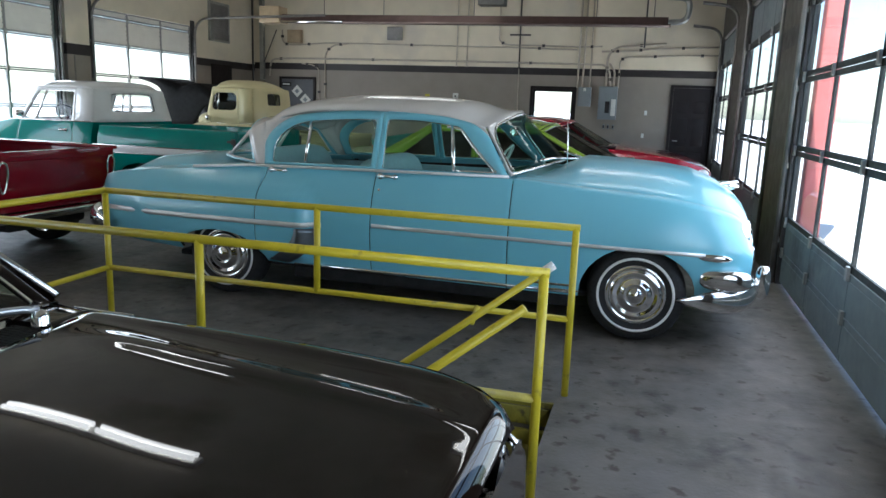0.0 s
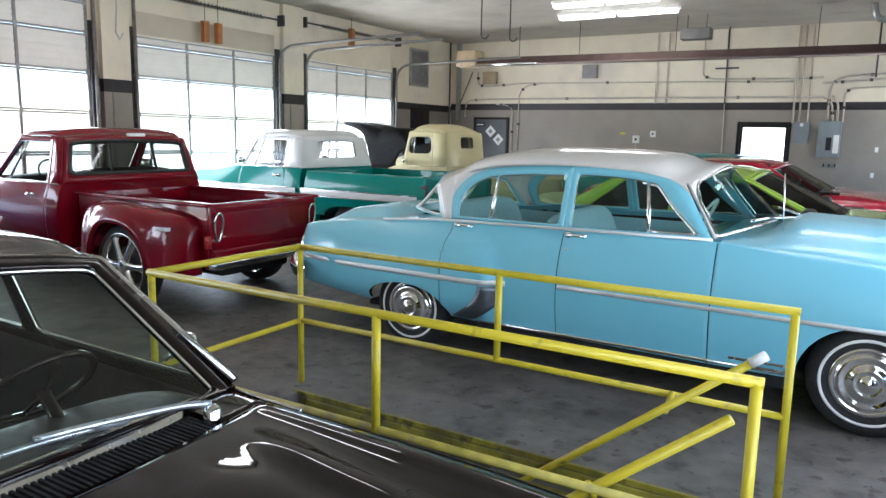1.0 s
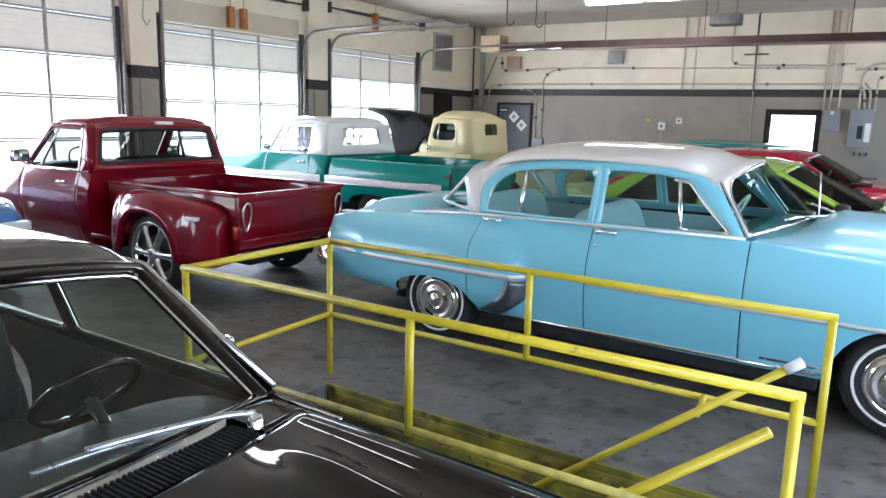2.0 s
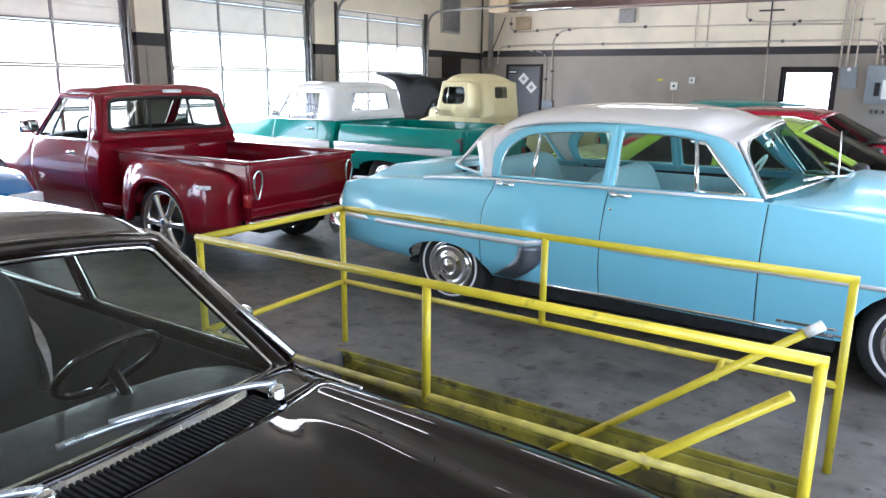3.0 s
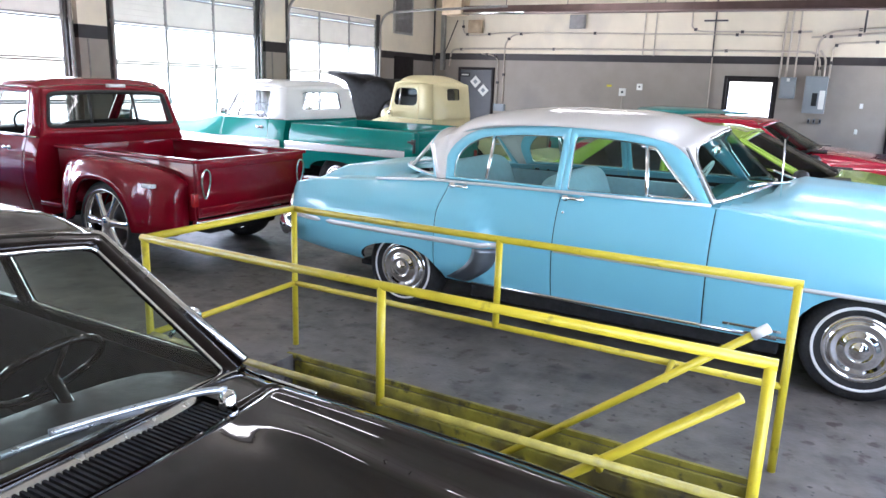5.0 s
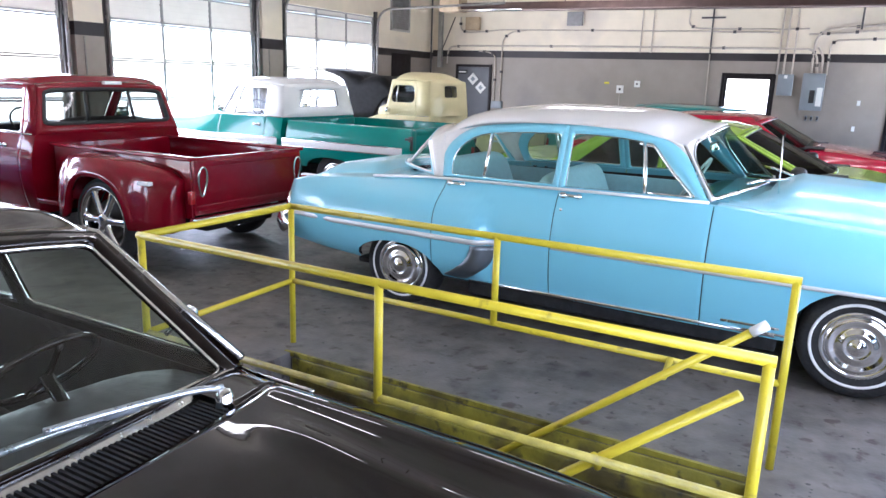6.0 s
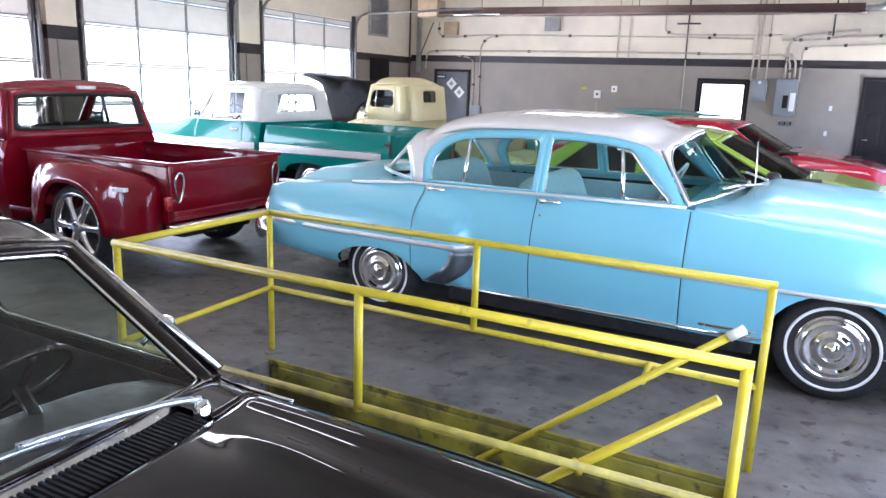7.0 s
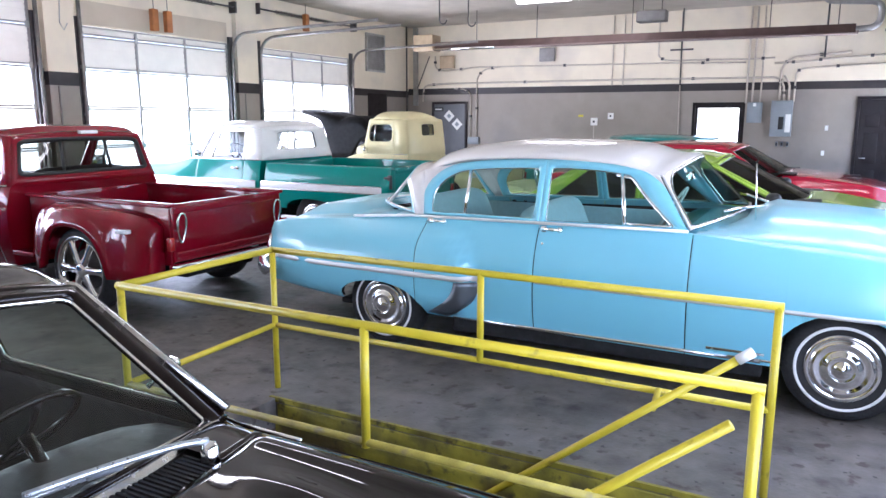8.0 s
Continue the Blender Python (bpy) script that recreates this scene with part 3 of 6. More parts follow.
def wall_band(owner, specs, low_mat="wall_low", high_mat="wall_high", stripe=(STRIPE0, STRIPE1)):
    """specs: boxes (x0, x1, y0, y1, z0, z1) from bottom to top, split into the painted bands."""
    low, band, high = [], [], []
    for x0, x1, y0, y1, z0, z1 in specs:
        for lst, a, b in ((low, 0, stripe[0]), (band, stripe[0], stripe[1]), (high, stripe[1], 99)):
            p, q = max(z0, a), min(z1, b)
            if q > p + 1e-6:
                lst.append((x0, x1, y0, y1, p, q))
    for nm, lst, m in (("lower_wall", low, low_mat), ("stripe", band, "stripe"), ("upper_wall", high, high_mat)):
        if lst:
            part(nm, boxes(*lst), m, owner, smooth=False)


def door_wall(name, x_in, x_out, doors, tops, label, *mats):
    w = thing(name, label, "wall", kind="structure")
    specs, y = [], YF - 0.2
    for (a, b), top in zip(doors, tops):
        specs.append((x_in, x_out, y, a, 0, ZC))
        specs.append((x_in, x_out, a, b, top, ZC))
        y = b
    specs.append((x_in, x_out, y, YB + 0.2, 0, ZC))
    wall_band(w, specs, *mats, stripe=(2.31, 2.475))
    return w


LEFT_TOPS = [3.14, 3.14, 3.72, 3.14, 3.14]
RIGHT_TOPS = [3.2] * 5
door_wall("wall_west", XL, XL - 0.07, LEFT_DOORS, LEFT_TOPS, "garage wall with cream top, dark stripe and taupe base")
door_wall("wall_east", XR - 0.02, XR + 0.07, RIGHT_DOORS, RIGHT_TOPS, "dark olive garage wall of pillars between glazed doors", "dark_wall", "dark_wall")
north = thing("wall_north", "end wall, cream above a dark stripe, taupe below", "wall", kind="structure")
WD = (-1.29, -0.21, 2.125)  # the glazed door in the end wall
wall_band(north, [(XL, WD[0], YB, YB + 0.2, 0, ZC), (WD[0], WD[1], YB, YB + 0.2, WD[2], ZC), (WD[1], XR, YB, YB + 0.2, 0, ZC)], stripe=END_STRIPE)
south = thing("wall_south", "plain end wall behind the parked cars", "wall", kind="structure")
wall_band(south, [(XL, XR, YF, YF - 0.2, 0, ZC)], stripe=END_STRIPE)
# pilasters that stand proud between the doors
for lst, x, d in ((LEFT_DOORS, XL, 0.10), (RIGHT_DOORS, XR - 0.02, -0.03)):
    for (a, b), (c, e) in zip(lst, lst[1:]):
        pil = thing("pilaster", "painted pilaster between two garage doors", "pilaster", group="pilasters", kind="structure")
        if d > 0:
            ym = b + 0.14 + (c - b - 0.28) * 0.3
            part("corner_strip", boxes((x + d, x + d + 0.012, ym - 0.012, ym + 0.012, 0, STRIPE0 - 0.01), bevel=0.003), "concrete", pil)
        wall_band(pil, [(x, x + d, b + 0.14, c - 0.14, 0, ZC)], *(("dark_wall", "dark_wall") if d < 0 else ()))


def garage_door(name, x, y0, y1, lines, glazed, way, panel, label, top_open=0.0):
    """A sectional door in the plane x, with horizontal joints at lines; glazed says which sections have panes. way: +1 if the room lies at +x."""
    d = thing(name, label, "garage door", kind="structure")
    t, stile, rail = (0.045, 0.042, 0.030) if way > 0 else (0.026, 0.032, 0.05)
    cols = 3
    w = (y1 - y0) / cols
    for z0, z1, glass in zip(lines, lines[1:], glazed):
        sec = []
        for k in range(cols + 1):
            yc = y0 + k * w
            a, b = (yc, yc + stile) if k == 0 else (yc - stile, yc) if k == cols else (yc - stile / 2, yc + stile / 2)
            sec.append((x - t / 2, x + t / 2, a, b, z0 + 0.004, z1 - 0.004))
        for a, b in ((z0 + 0.004, z0 + rail), (z1 - rail, z1 - 0.004)):
            for k in range(cols):
                sec.append((x - t / 2 + 0.003, x + t / 2 - 0.003, y0 + k * w + stile / 2, y0 + (k + 1) * w - stile / 2, a, b))
        # bars of the east doors take a darker grey than those of the west doors
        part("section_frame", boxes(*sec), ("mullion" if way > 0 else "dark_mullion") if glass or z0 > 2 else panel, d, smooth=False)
        for k in range(cols):
            a, b = y0 + k * w + stile / 2 + 0.004, y0 + (k + 1) * w - stile / 2 - 0.004
            if glass:
                p = part("pane", boxes((x - 0.003, x + 0.003, a, b, z0 + rail, z1 - rail)), "glass", d, smooth=False)
                p.visible_shadow = False
            else:
                n = 5 if z1 - z0 > 0.4 else 2
                h = (z1 - z0 - 2 * rail) / n
                specs = []
                for q in range(n):
                    za = z0 + rail + q * h
                    specs.append((x - 0.014, x + 0.014, a, b, za + 0.018, za + h))
                    specs.append((x - 0.014, x + 0.002 - (0.004 if way < 0 else 0), a, b, za, za + 0.018))
                part("panel", boxes(*specs), "door_fibre" if way > 0 and z0 > 2 else panel, d, smooth=False)
        # hinges along the joint
    for z in lines[1:-1]:
        for k in range(cols + 1):
            yc = min(max(y0 + k * w, y0 + 0.04), y1 - 0.04)
            xh = x + way * 0.03
            part("hinge", boxes((xh - 0.01, xh + 0.01, yc - 0.025, yc + 0.025, z - 0.045, z + 0.045)), "steel", d, smooth=False)
    return d


L_LINES = [0.02, 0.73, 1.33, 1.925, 2.505, 2.995, 3.138]
for i, ((a, b), top) in enumerate(zip(LEFT_DOORS, LEFT_TOPS)):
    lines, gl = list(L_LINES), [False, True, True, True, False, False]
    if top > 3.5:
        lines, gl = lines[:-2] + [3.06, 3.50, 3.722], gl + [False]
    garage_door("door_%d" % (i + 1), XL - 0.03, a, b, lines, gl, 1, "door_white", "white sectional garage door with rows of bright panes")
R_LINES = [0.02, 0.31, 0.60, 1.27, 1.93, 2.60, 3.18]
for i, (a, b) in enumerate(RIGHT_DOORS):
    garage_door("door_%d" % (i + 6), XR + 0.03, a, b, R_LINES, [False, False, True, True, True, False], -1, "door_blue",
                "glazed sectional garage door with grey lower panels")


def door_track(x, y, z_top, way, reach, name="door_track", straight=False):
    """The steel rail that a door runs on, with its curve up into the room."""
    tr = thing(name, "galvanised steel garage door track", "door track", group="garage door tracks")
    pts = bend([(x, y, 0.0), (x, y, z_top + 0.35), (x + way * reach, y, z_top + 0.42)], 0.4, 10)
    part("rail", tube([(x, y, 0.0), (x, y, ZC)] if straight else pts, 0.028, 6), "track_steel", tr)
    # dark upright strip over the gap between door and pilaster
    part("mounting_angle", boxes((x - way * 0.083, x - way * 0.035, y - 0.05, y + 0.05, 0.0, z_top + 0.3), bevel=0.004), "dark_steel", tr, smooth=False)
    for z in (0.4, 1.1, 1.8, 2.5):
        part("bracket", boxes((x - way * 0.06, x, y - 0.02, y + 0.02, z, z + 0.05)), "steel", tr, smooth=False)
    return tr


for a, b in LEFT_DOORS[1:]:
    for y in (a - 0.04, b + 0.04):
        door_track(XL + 0.085, y, 2.95, 1, 3.2, straight=7.0 < y < 8.0)
for a, b in RIGHT_DOORS[1:]:
    for y in (a - 0.04, b + 0.04)[1 if a < 5 else 0:]:
        door_track(XR - 0.05, y, 3.05, -1, 0.6)


def spring_shaft(y0, y1, z):
    s = thing("spring_shaft", "dark steel spring shaft above a garage door", "door spring", group="spring shafts")
    part("shaft", tube([(XL + 0.12, y0, z), (XL + 0.12, y1, z)], 0.016, 8), "dark_steel", s)
    n = 160
    pts = [(XL + 0.12 + 0.035 * math.cos(k * 1.1), y0 + 0.5 + (y1 - y0 - 1.0) * k / n, z + 0.035 * math.sin(k * 1.1)) for k in range(n)]
    part("spring", tube(pts, 0.008, 4), "dark_steel", s)
    for y in (y0, y1):
        part("bearing_plate", boxes((XL, XL + 0.16, y - 0.02, y + 0.02, z - 0.1, z + 0.1)), "dark_steel", s, smooth=False)


for (a, b), z in zip(LEFT_DOORS[3:], (3.78, 3.84)):
    spring_shaft(a - 0.1, b + 0.1, z)
a, b = LEFT_DOORS[3]
# Thin strip that makes the wall above this door a darker beige.
lintel = tagged(part("lintel_panel", boxes((XL, XL + 0.012, a + 0.02, b - 0.02, 3.16, 3.5), bevel=0.003), "lintel"), "darker beige band on the wall above a garage door", "wall panel", kind="structure")

# inspection pit
pit = thing("inspection_pit", "service pit with grimy yellow painted walls", "pit", kind="structure")
x0, x1, y0, y1 = PIT
# the end walls take a darker brown than the yellow sides
part("pit_wall", boxes((x0 - 0.15, x0, y0 - 0.15, y1 + 0.15, -1.6, -0.2), (x1, x1 + 0.15, y0 - 0.15, y1 + 0.15, -1.6, -0.2)), "pit_brown", pit, smooth=False)
part("pit_wall", boxes((x0, x1, y1 - 0.004, y1 + 0.15, -1.6, -0.2)), "pit_yellow", pit, smooth=False)
part("pit_wall", boxes((x0, x1, y0 - 0.15, y0, -1.6, -0.2)), "pit_yellow", pit, smooth=False)
part("pit_floor", boxes((x0 - 0.15, x1 + 0.15, y0 - 0.15, y1 + 0.15, -1.75, -1.6)), "concrete", pit, smooth=False)
# yellow angle-iron kerb and ledges along the sides
for z, d in ((-0.03, 0.015), (-0.155, 0.04), (-0.29, 0.07)):
    part("ledge", boxes((x0 + 0.02, x1 - 0.02, y1 - d, y1 - 0.002, z - 0.10, z), bevel=0.008), "pit_yellow", pit)
    part("ledge", boxes((x0 + 0.02, x1 - 0.02, y0 + 0.002, y0 + d, z - 0.10, z), bevel=0.008), "pit_yellow", pit)
part("kerb_edge", boxes((x0 - 0.05, x1, y1 - 0.008, y1 + 0.012, -0.025, 0.005), (x0 - 0.05, x1, y0 - 0.012, y0 + 0.008, -0.025, 0.005)), "pit_yellow", pit, smooth=False)
for k in range(7):
    xs = x1 - 0.02 - 0.24 * k
    part("stair_step", boxes((xs - 0.26, xs, y0 + 0.06, y1 - 0.06, -0.22 * (k + 1) - 0.05, -0.22 * (k + 1)), bevel=0.006), "pit_yellow", pit)

# guard rail round the pit
RA, RB = 3.12, 4.268
RX0, RX1, RH = -1.74, 1.26, 0.942
rail = thing("guard_rail", "bright yellow painted pipe guard rail with chipped paint", "railing")
PR = 0.0195
MID = {RA: 0.415, RB: 0.437}
for y in (RA, RB):
    part("top_rail", tube([(RX0 - 0.02, y, RH), (RX1 + 0.02, y, RH)], PR, 14), "yellow", rail)
    part("middle_rail", tube([(RX0, y, MID[y]), (RX1, y, MID[y] + (0.02 if y == RA else 0.0))], PR * 0.9, 12), "worn_yellow" if y == RA else "yellow", rail)
    for x in (RX0, RX1):
        p = part("post", tube([(x, y, 0.0), (x, y, RH)], PR, 14), "yellow", rail)
    part("middle_post", tube([(-0.245, y, MID[y] - 0.012), (-0.245, y, RH)], PR, 14), "yellow", rail)
part("top_rail", tube([(RX0, RA, RH), (RX0, RB, RH)], PR, 14), "yellow", rail)
part("middle_rail", tube([(RX0, RA, MID[RA]), (RX0, RB, MID[RB])], PR * 0.9, 12), "yellow", rail)
hr1 = thing("stair_handrail", "yellow pipe handrail with a pale taped end above the pit", "handrail")
part("pipe", tube([(1.13, 4.07, 0.734), (-0.25, 4.06, -0.37)], PR, 14), "yellow", hr1)
part("taped_end", tube([(1.118, 4.06, 0.726), (1.178, 4.06, 0.774)], PR + 0.004, 14), "paper", hr1, "pale tape wrapped round the pipe's end")
part("wall_bracket", tube([(0.75, 4.06, 0.43), (0.75, 4.12, 0.40), (0.75, 4.24, 0.455)], 0.016, 8), "yellow", hr1)
part("lower_post", tube([(-0.2, 4.06, -0.33), (-0.2, 4.06, -1.6)], PR, 12), "yellow", hr1)
hr2 = thing("stair_handrail", "yellow pipe handrail leading down into the pit", "handrail")
part("pipe", tube([(1.18, 3.21, 0.77), (0.0, 3.21, -0.20)], PR, 14), "yellow", hr2)
part("wall_bracket", tube([(0.72, 3.21, 0.38), (0.72, 3.2, 0.36), (0.72, 3.13, 0.44)], 0.016, 8), "yellow", hr2)
part("lower_post", tube([(0.03, 3.21, -0.18), (0.03, 3.21, -1.6)], PR, 12), "yellow", hr2)


# ---- fittings on the walls and ceiling ----
def plain_door(name, xa, xb, z1, y, material, label, panels=True, glazed=False, way=-1):
    """A door in the end wall, or laid on it."""
    d = thing(name, label, "door", kind="structure")
    f = 0.06
    part("door_frame", boxes((xa, xa + f, y - 0.03, y + 0.05, 0, z1), (xb - f, xb, y - 0.03, y + 0.05, 0, z1), (xa + f, xb - f, y - 0.03, y + 0.05, z1 - f, z1), bevel=0.004), "door_brown", d, smooth=False)
    a, b = xa + f + 0.004, xb - f - 0.004
    if glazed:
        s = 0.05
        part("door_leaf", boxes((a, a + s, y - 0.01, y + 0.03, 0.01, z1 - f), (b - s, b, y - 0.01, y + 0.03, 0.01, z1 - f), (a + s, b - s, y - 0.01, y + 0.03, 0.01, 0.3),
                                (a + s, b - s, y - 0.01, y + 0.03, z1 - f - 0.06, z1 - f)), material, d, smooth=False)
        p = part("pane", boxes((a + s, b - s, y + 0.006, y + 0.012, 0.3, z1 - f - 0.06)), "glass", d, smooth=False)
        p.visible_shadow = False
    else:
        part("door_leaf", boxes((a, b, y - 0.015, y + 0.03, 0.01, z1 - f - 0.004), bevel=0.003), material, d, smooth=False)
        if panels:
            m = (a + b) / 2
            for u0, u1 in ((a + 0.11, m - 0.05), (m + 0.05, b - 0.11)):
                for v0, v1 in ((0.2, 0.75), (0.9, 1.5), (1.62, 1.86)):
                    bm = boxes((u0, u1, y - 0.024, y - 0.012, v0, v1), bevel=0.006)
                    part("door_panel", bm, material, d)
    part("door_handle", tube([(a + 0.07, y - 0.015, 1.0), (a + 0.07, y - 0.07, 1.0), (a + 0.17, y - 0.07, 1.0)], 0.012, 8), "steel", d)
    return d


plain_door("door_11", WD[0], WD[1], WD[2], YB + 0.06, "door_brown", "dark framed glass door with daylight behind", glazed=True)
plain_door("door_12", 1.87, 2.80, 2.22, YB - 0.02, "door_brown", "dark brown panelled door", True)
sd = plain_door("door_13", -7.84, -6.82, 2.19, YB - 0.02, "door_charcoal", "charcoal steel door with warning cards on it", False)
for cx, cz in ((-7.33, 1.83), (-7.10, 1.62)):
    bm = boxes((-0.11, 0.11, -0.004, 0.004, -0.11, 0.11))
    bm.transform(Matrix.Translation((cx, YB - 0.045, cz)) @ Matrix.Rotation(radians(45), 4, "Y"))
    card = tagged(part("warning_card", bm, "paper", None, smooth=False), "white diamond-shaped warning card on a dark door", "sign", "warning cards")
    bm = boxes((-0.045, 0.045, -0.003, 0.003, -0.045, 0.045))
    bm.transform(Matrix.Translation((cx, YB - 0.052, cz)) @ Matrix.Rotation(radians(45), 4, "Y"))
    part("mark", bm, "panel_grey", card, smooth=False)
plate = tagged(part("door_plate", boxes((-7.78, -7.5, YB - 0.047, YB - 0.04, 1.95, 2.05)), "ink", None, smooth=False), "small black plate with white bars of writing", "sign")
part("writing_bar", boxes((-7.74, -7.54, YB - 0.051, YB - 0.0475, 1.985, 2.015)), "paper", plate, smooth=False)


def box_on_wall(name, label, category, x0, x1, z0, z1, deep, material, extra=()):
    ob = thing(name, label, category)
    part("housing", boxes((x0, x1, YB - deep, YB, z0, z1), bevel=0.008), material, ob)
    for nm, (a, b, c, d), dd, m in extra:
        part(nm, boxes((x0 + a * (x1 - x0), x0 + b * (x1 - x0), YB - deep - dd, YB - deep + 0.002, z0 + c * (z1 - z0), z0 + d * (z1 - z0)), bevel=0.004), m, ob)
    return ob


box_on_wall("breaker_panel", "grey electrical breaker panel with a white card", "electrical panel", 0.31, 0.72, 1.41, 2.15, 0.14, "panel_grey",
            [("cover", (0.08, 0.92, 0.04, 0.96), 0.008, "panel_grey"), ("breaker_window", (0.38, 0.62, 0.2, 0.55), 0.012, "ink"), ("card", (0.7, 0.95, 0.12, 0.62), 0.014, "paper")])
box_on_wall("switch_box", "grey electrical disconnect box on the wall", "electrical box", -0.16, 0.13, 1.69, 2.12, 0.1, "panel_grey", [("lid", (0.08, 0.92, 0.1, 0.9), 0.006, "panel_grey"), ("lever", (0.4, 0.6, 0.8, 0.95), 0.03, "paper")])
for x, z, nm, s in ((-3.49, 1.70, "thermostat", 0.08), (-3.10, 1.83, "wall_switch", 0.065)):
    box_on_wall(nm, "small white control box on the taupe wall", "switch", x - s, x + s, z - s * 1.1, z + s * 1.1, 0.04, "paper", [("dial", (0.35, 0.65, 0.35, 0.65), 0.008, "ink")])
box_on_wall("yellow_tag", "small yellow sticker on the taupe wall", "sticker", -3.88, -3.76, 1.81, 1.86, 0.006, "yellow")
for x in (0.46, 0.56, 0.67):
    box_on_wall("socket_box", "small dark socket box below the breaker panel", "socket", x - 0.022, x + 0.022, 1.2, 1.30, 0.05, "panel_grey", [("cover", (0.2, 0.8, 0.2, 0.8), 0.008, "ink")])
for x, z in ((1.37, 1.59), (1.34, 1.08)):
    box_on_wall("wall_plate", "small pale cover plate on the taupe wall", "cover plate", x - 0.03, x + 0.03, z - 0.05, z + 0.05, 0.012, "paper")
box_on_wall("junction_box", "beige steel junction box on the cream wall", "junction box", -7.57, -7.19, 3.03, 3.345, 0.12, "beige", [("lid", (0.06, 0.94, 0.06, 0.94), 0.006, "beige")])
box_on_wall("junction_box", "grey-beige steel junction box on the cream wall", "junction box", -4.87, -4.50, 3.12, 3.43, 0.1, "louver", [("lid", (0.06, 0.94, 0.06, 0.94), 0.006, "louver")])


def conduit(points, label="thin steel conduit on the end wall", r=0.014, material="conduit", clips=True):
    c = thing("conduit", label, "conduit", group="conduits on the end wall")
    part("pipe", tube(bend(points, 0.14), r, 8), material, c)
    if clips:
        for p, q in zip(points, points[1:]):
            m = (Vector(p) + Vector(q)) / 2
            part("clip", boxes((m.x - 0.03, m.x + 0.03, m.y - 0.02, m.y + 0.025, m.z - 0.03, m.z + 0.03)), "dark_steel", c, smooth=False)
    return c


Y = YB - 0.03
conduit([(-8.12, Y, 2.2), (-8.08, Y, 2.62), (-7.5, Y, 2.65), (-3.0, Y, 2.65), (0.38, Y, 2.63), (0.5, Y, 2.5), (0.55, Y, 2.12)], r=0.022)
conduit([(-7.75, Y, 3.35), (-7.75, Y, 3.03), (-7.5, Y, 2.97), (-6.5, Y, 3.04), (-2.0, Y, 2.99), (-0.25, Y, 2.95)], r=0.016)
conduit([(-6.55, Y, 1.25), (-6.55, Y, 2.80), (-6.35, Y, 2.98), (-5.9, Y, 3.03)], r=0.016)
conduit([(-6.72, Y, 1.25), (-6.72, Y, 2.40), (-6.9, Y, 2.50), (-7.2, Y, 2.52)], r=0.014)
conduit([(-3.10, Y, 2.52), (-3.10, Y, 4.08)], clips=False)
conduit([(-2.85, Y, 2.52), (-2.85, Y, 4.08)], clips=False)
conduit([(-2.08, Y, 4.08), (-2.08, Y, 3.12), (-1.9, Y, 3.045), (-0.16, Y, 3.015), (0.3, Y, 3.03)], r=0.016)
conduit([(-0.20, Y, 2.1), (-0.20, Y, 4.08)], r=0.02, clips=False)
conduit([(-0.08, Y, 2.1), (-0.08, Y, 4.08)], r=0.02, clips=False)
conduit([(0.08, Y, 2.1), (0.08, Y, 2.7), (0.06, Y, 4.08)], r=0.016, clips=False)
conduit([(0.44, Y, 2.12), (0.44, Y, 2.85), (0.62, Y, 3.02), (1.69, Y, 3.1)], r=0.024)
conduit([(0.30, Y, 2.92), (1.0, Y, 2.94), (1.3, Y, 2.98), (2.80, Y, 3.04)], r=0.02)
conduit([(0.72, Y, 2.12), (0.72, Y, 2.72), (0.82, Y, 2.80), (2.12, Y, 2.85), (2.8, Y, 2.86)], r=0.018)
conduit([(0.62, Y, 2.12), (0.62, Y, 2.5), (0.50, Y, 2.66)], r=0.022, clips=False)
conduit([(-1.56, Y, 1.0), (-1.58, Y, 2.5)], r=0.013, clips=False)
conduit([(-1.58, Y, 2.5), (-1.60, Y, 4.08)], r=0.015, material="dark_steel", clips=False)
conduit([(1.22, Y - 0.1, 3.0), (1.22, Y - 0.1, 4.08)], r=0.018, material="dark_steel", clips=False)
conduit([(-3.49, Y, 1.62), (-3.49, Y, 1.1)], r=0.01, clips=False)
low_box = thing("outlet_box", "grey steel outlet box low on the end wall", "outlet")
part("housing", boxes((-6.78, -6.48, YB - 0.08, YB, 1.12, 1.30), bevel=0.008), "panel_grey", low_box)
tee = thing("hanger_bar", "dark steel hanger bar on a ceiling drop rod", "hanger")
part("cross_bar", boxes((-1.78, -1.30, YB - 0.3, YB - 0.26, 3.225, 3.26)), "dark_steel", tee, smooth=False)
part("drop_rod", tube([(-1.54, YB - 0.28, 3.24), (-1.54, YB - 0.28, ZC)], 0.014, 6), "dark_steel", tee)

# radiant tube heater under the ceiling
HY = 15.5
heater = thing("radiant_heater", "long ceiling-hung radiant tube heater with a dull brown reflector", "heater")
hx0, hx1 = -6.58, 1.67


def heat_z(x):
    return 3.365 - (x - hx0) / (hx1 - hx0) * 0.055


rows = []
for x in (hx0, -3.9, -1.9, 0.0, hx1):
    z = heat_z(x)
    rows.append([(x, HY - 0.20, z - 0.07), (x, HY - 0.17, z - 0.075), (x, HY - 0.11, z + 0.08), (x, HY + 0.11, z + 0.08), (x, HY + 0.17, z - 0.075), (x, HY + 0.20, z - 0.07)])
hob = part("reflector", grid_mesh(rows), "heater", heater, smooth=False)
sm = hob.modifiers.new("thickness", "SOLIDIFY")
sm.thickness = 0.008
part("burner_tube", tube([(hx0 - 0.05, HY, heat_z(hx0) - 0.04), (hx1 + 0.05, HY, heat_z(hx1) - 0.04)], 0.05, 12), "heater_bright", heater)
part("lower_lip", tube([(hx0, HY - 0.2, heat_z(hx0) - 0.08), (hx1 - 0.1, HY - 0.2, heat_z(hx1) - 0.08)], 0.022, 8), "heater_bright", heater)
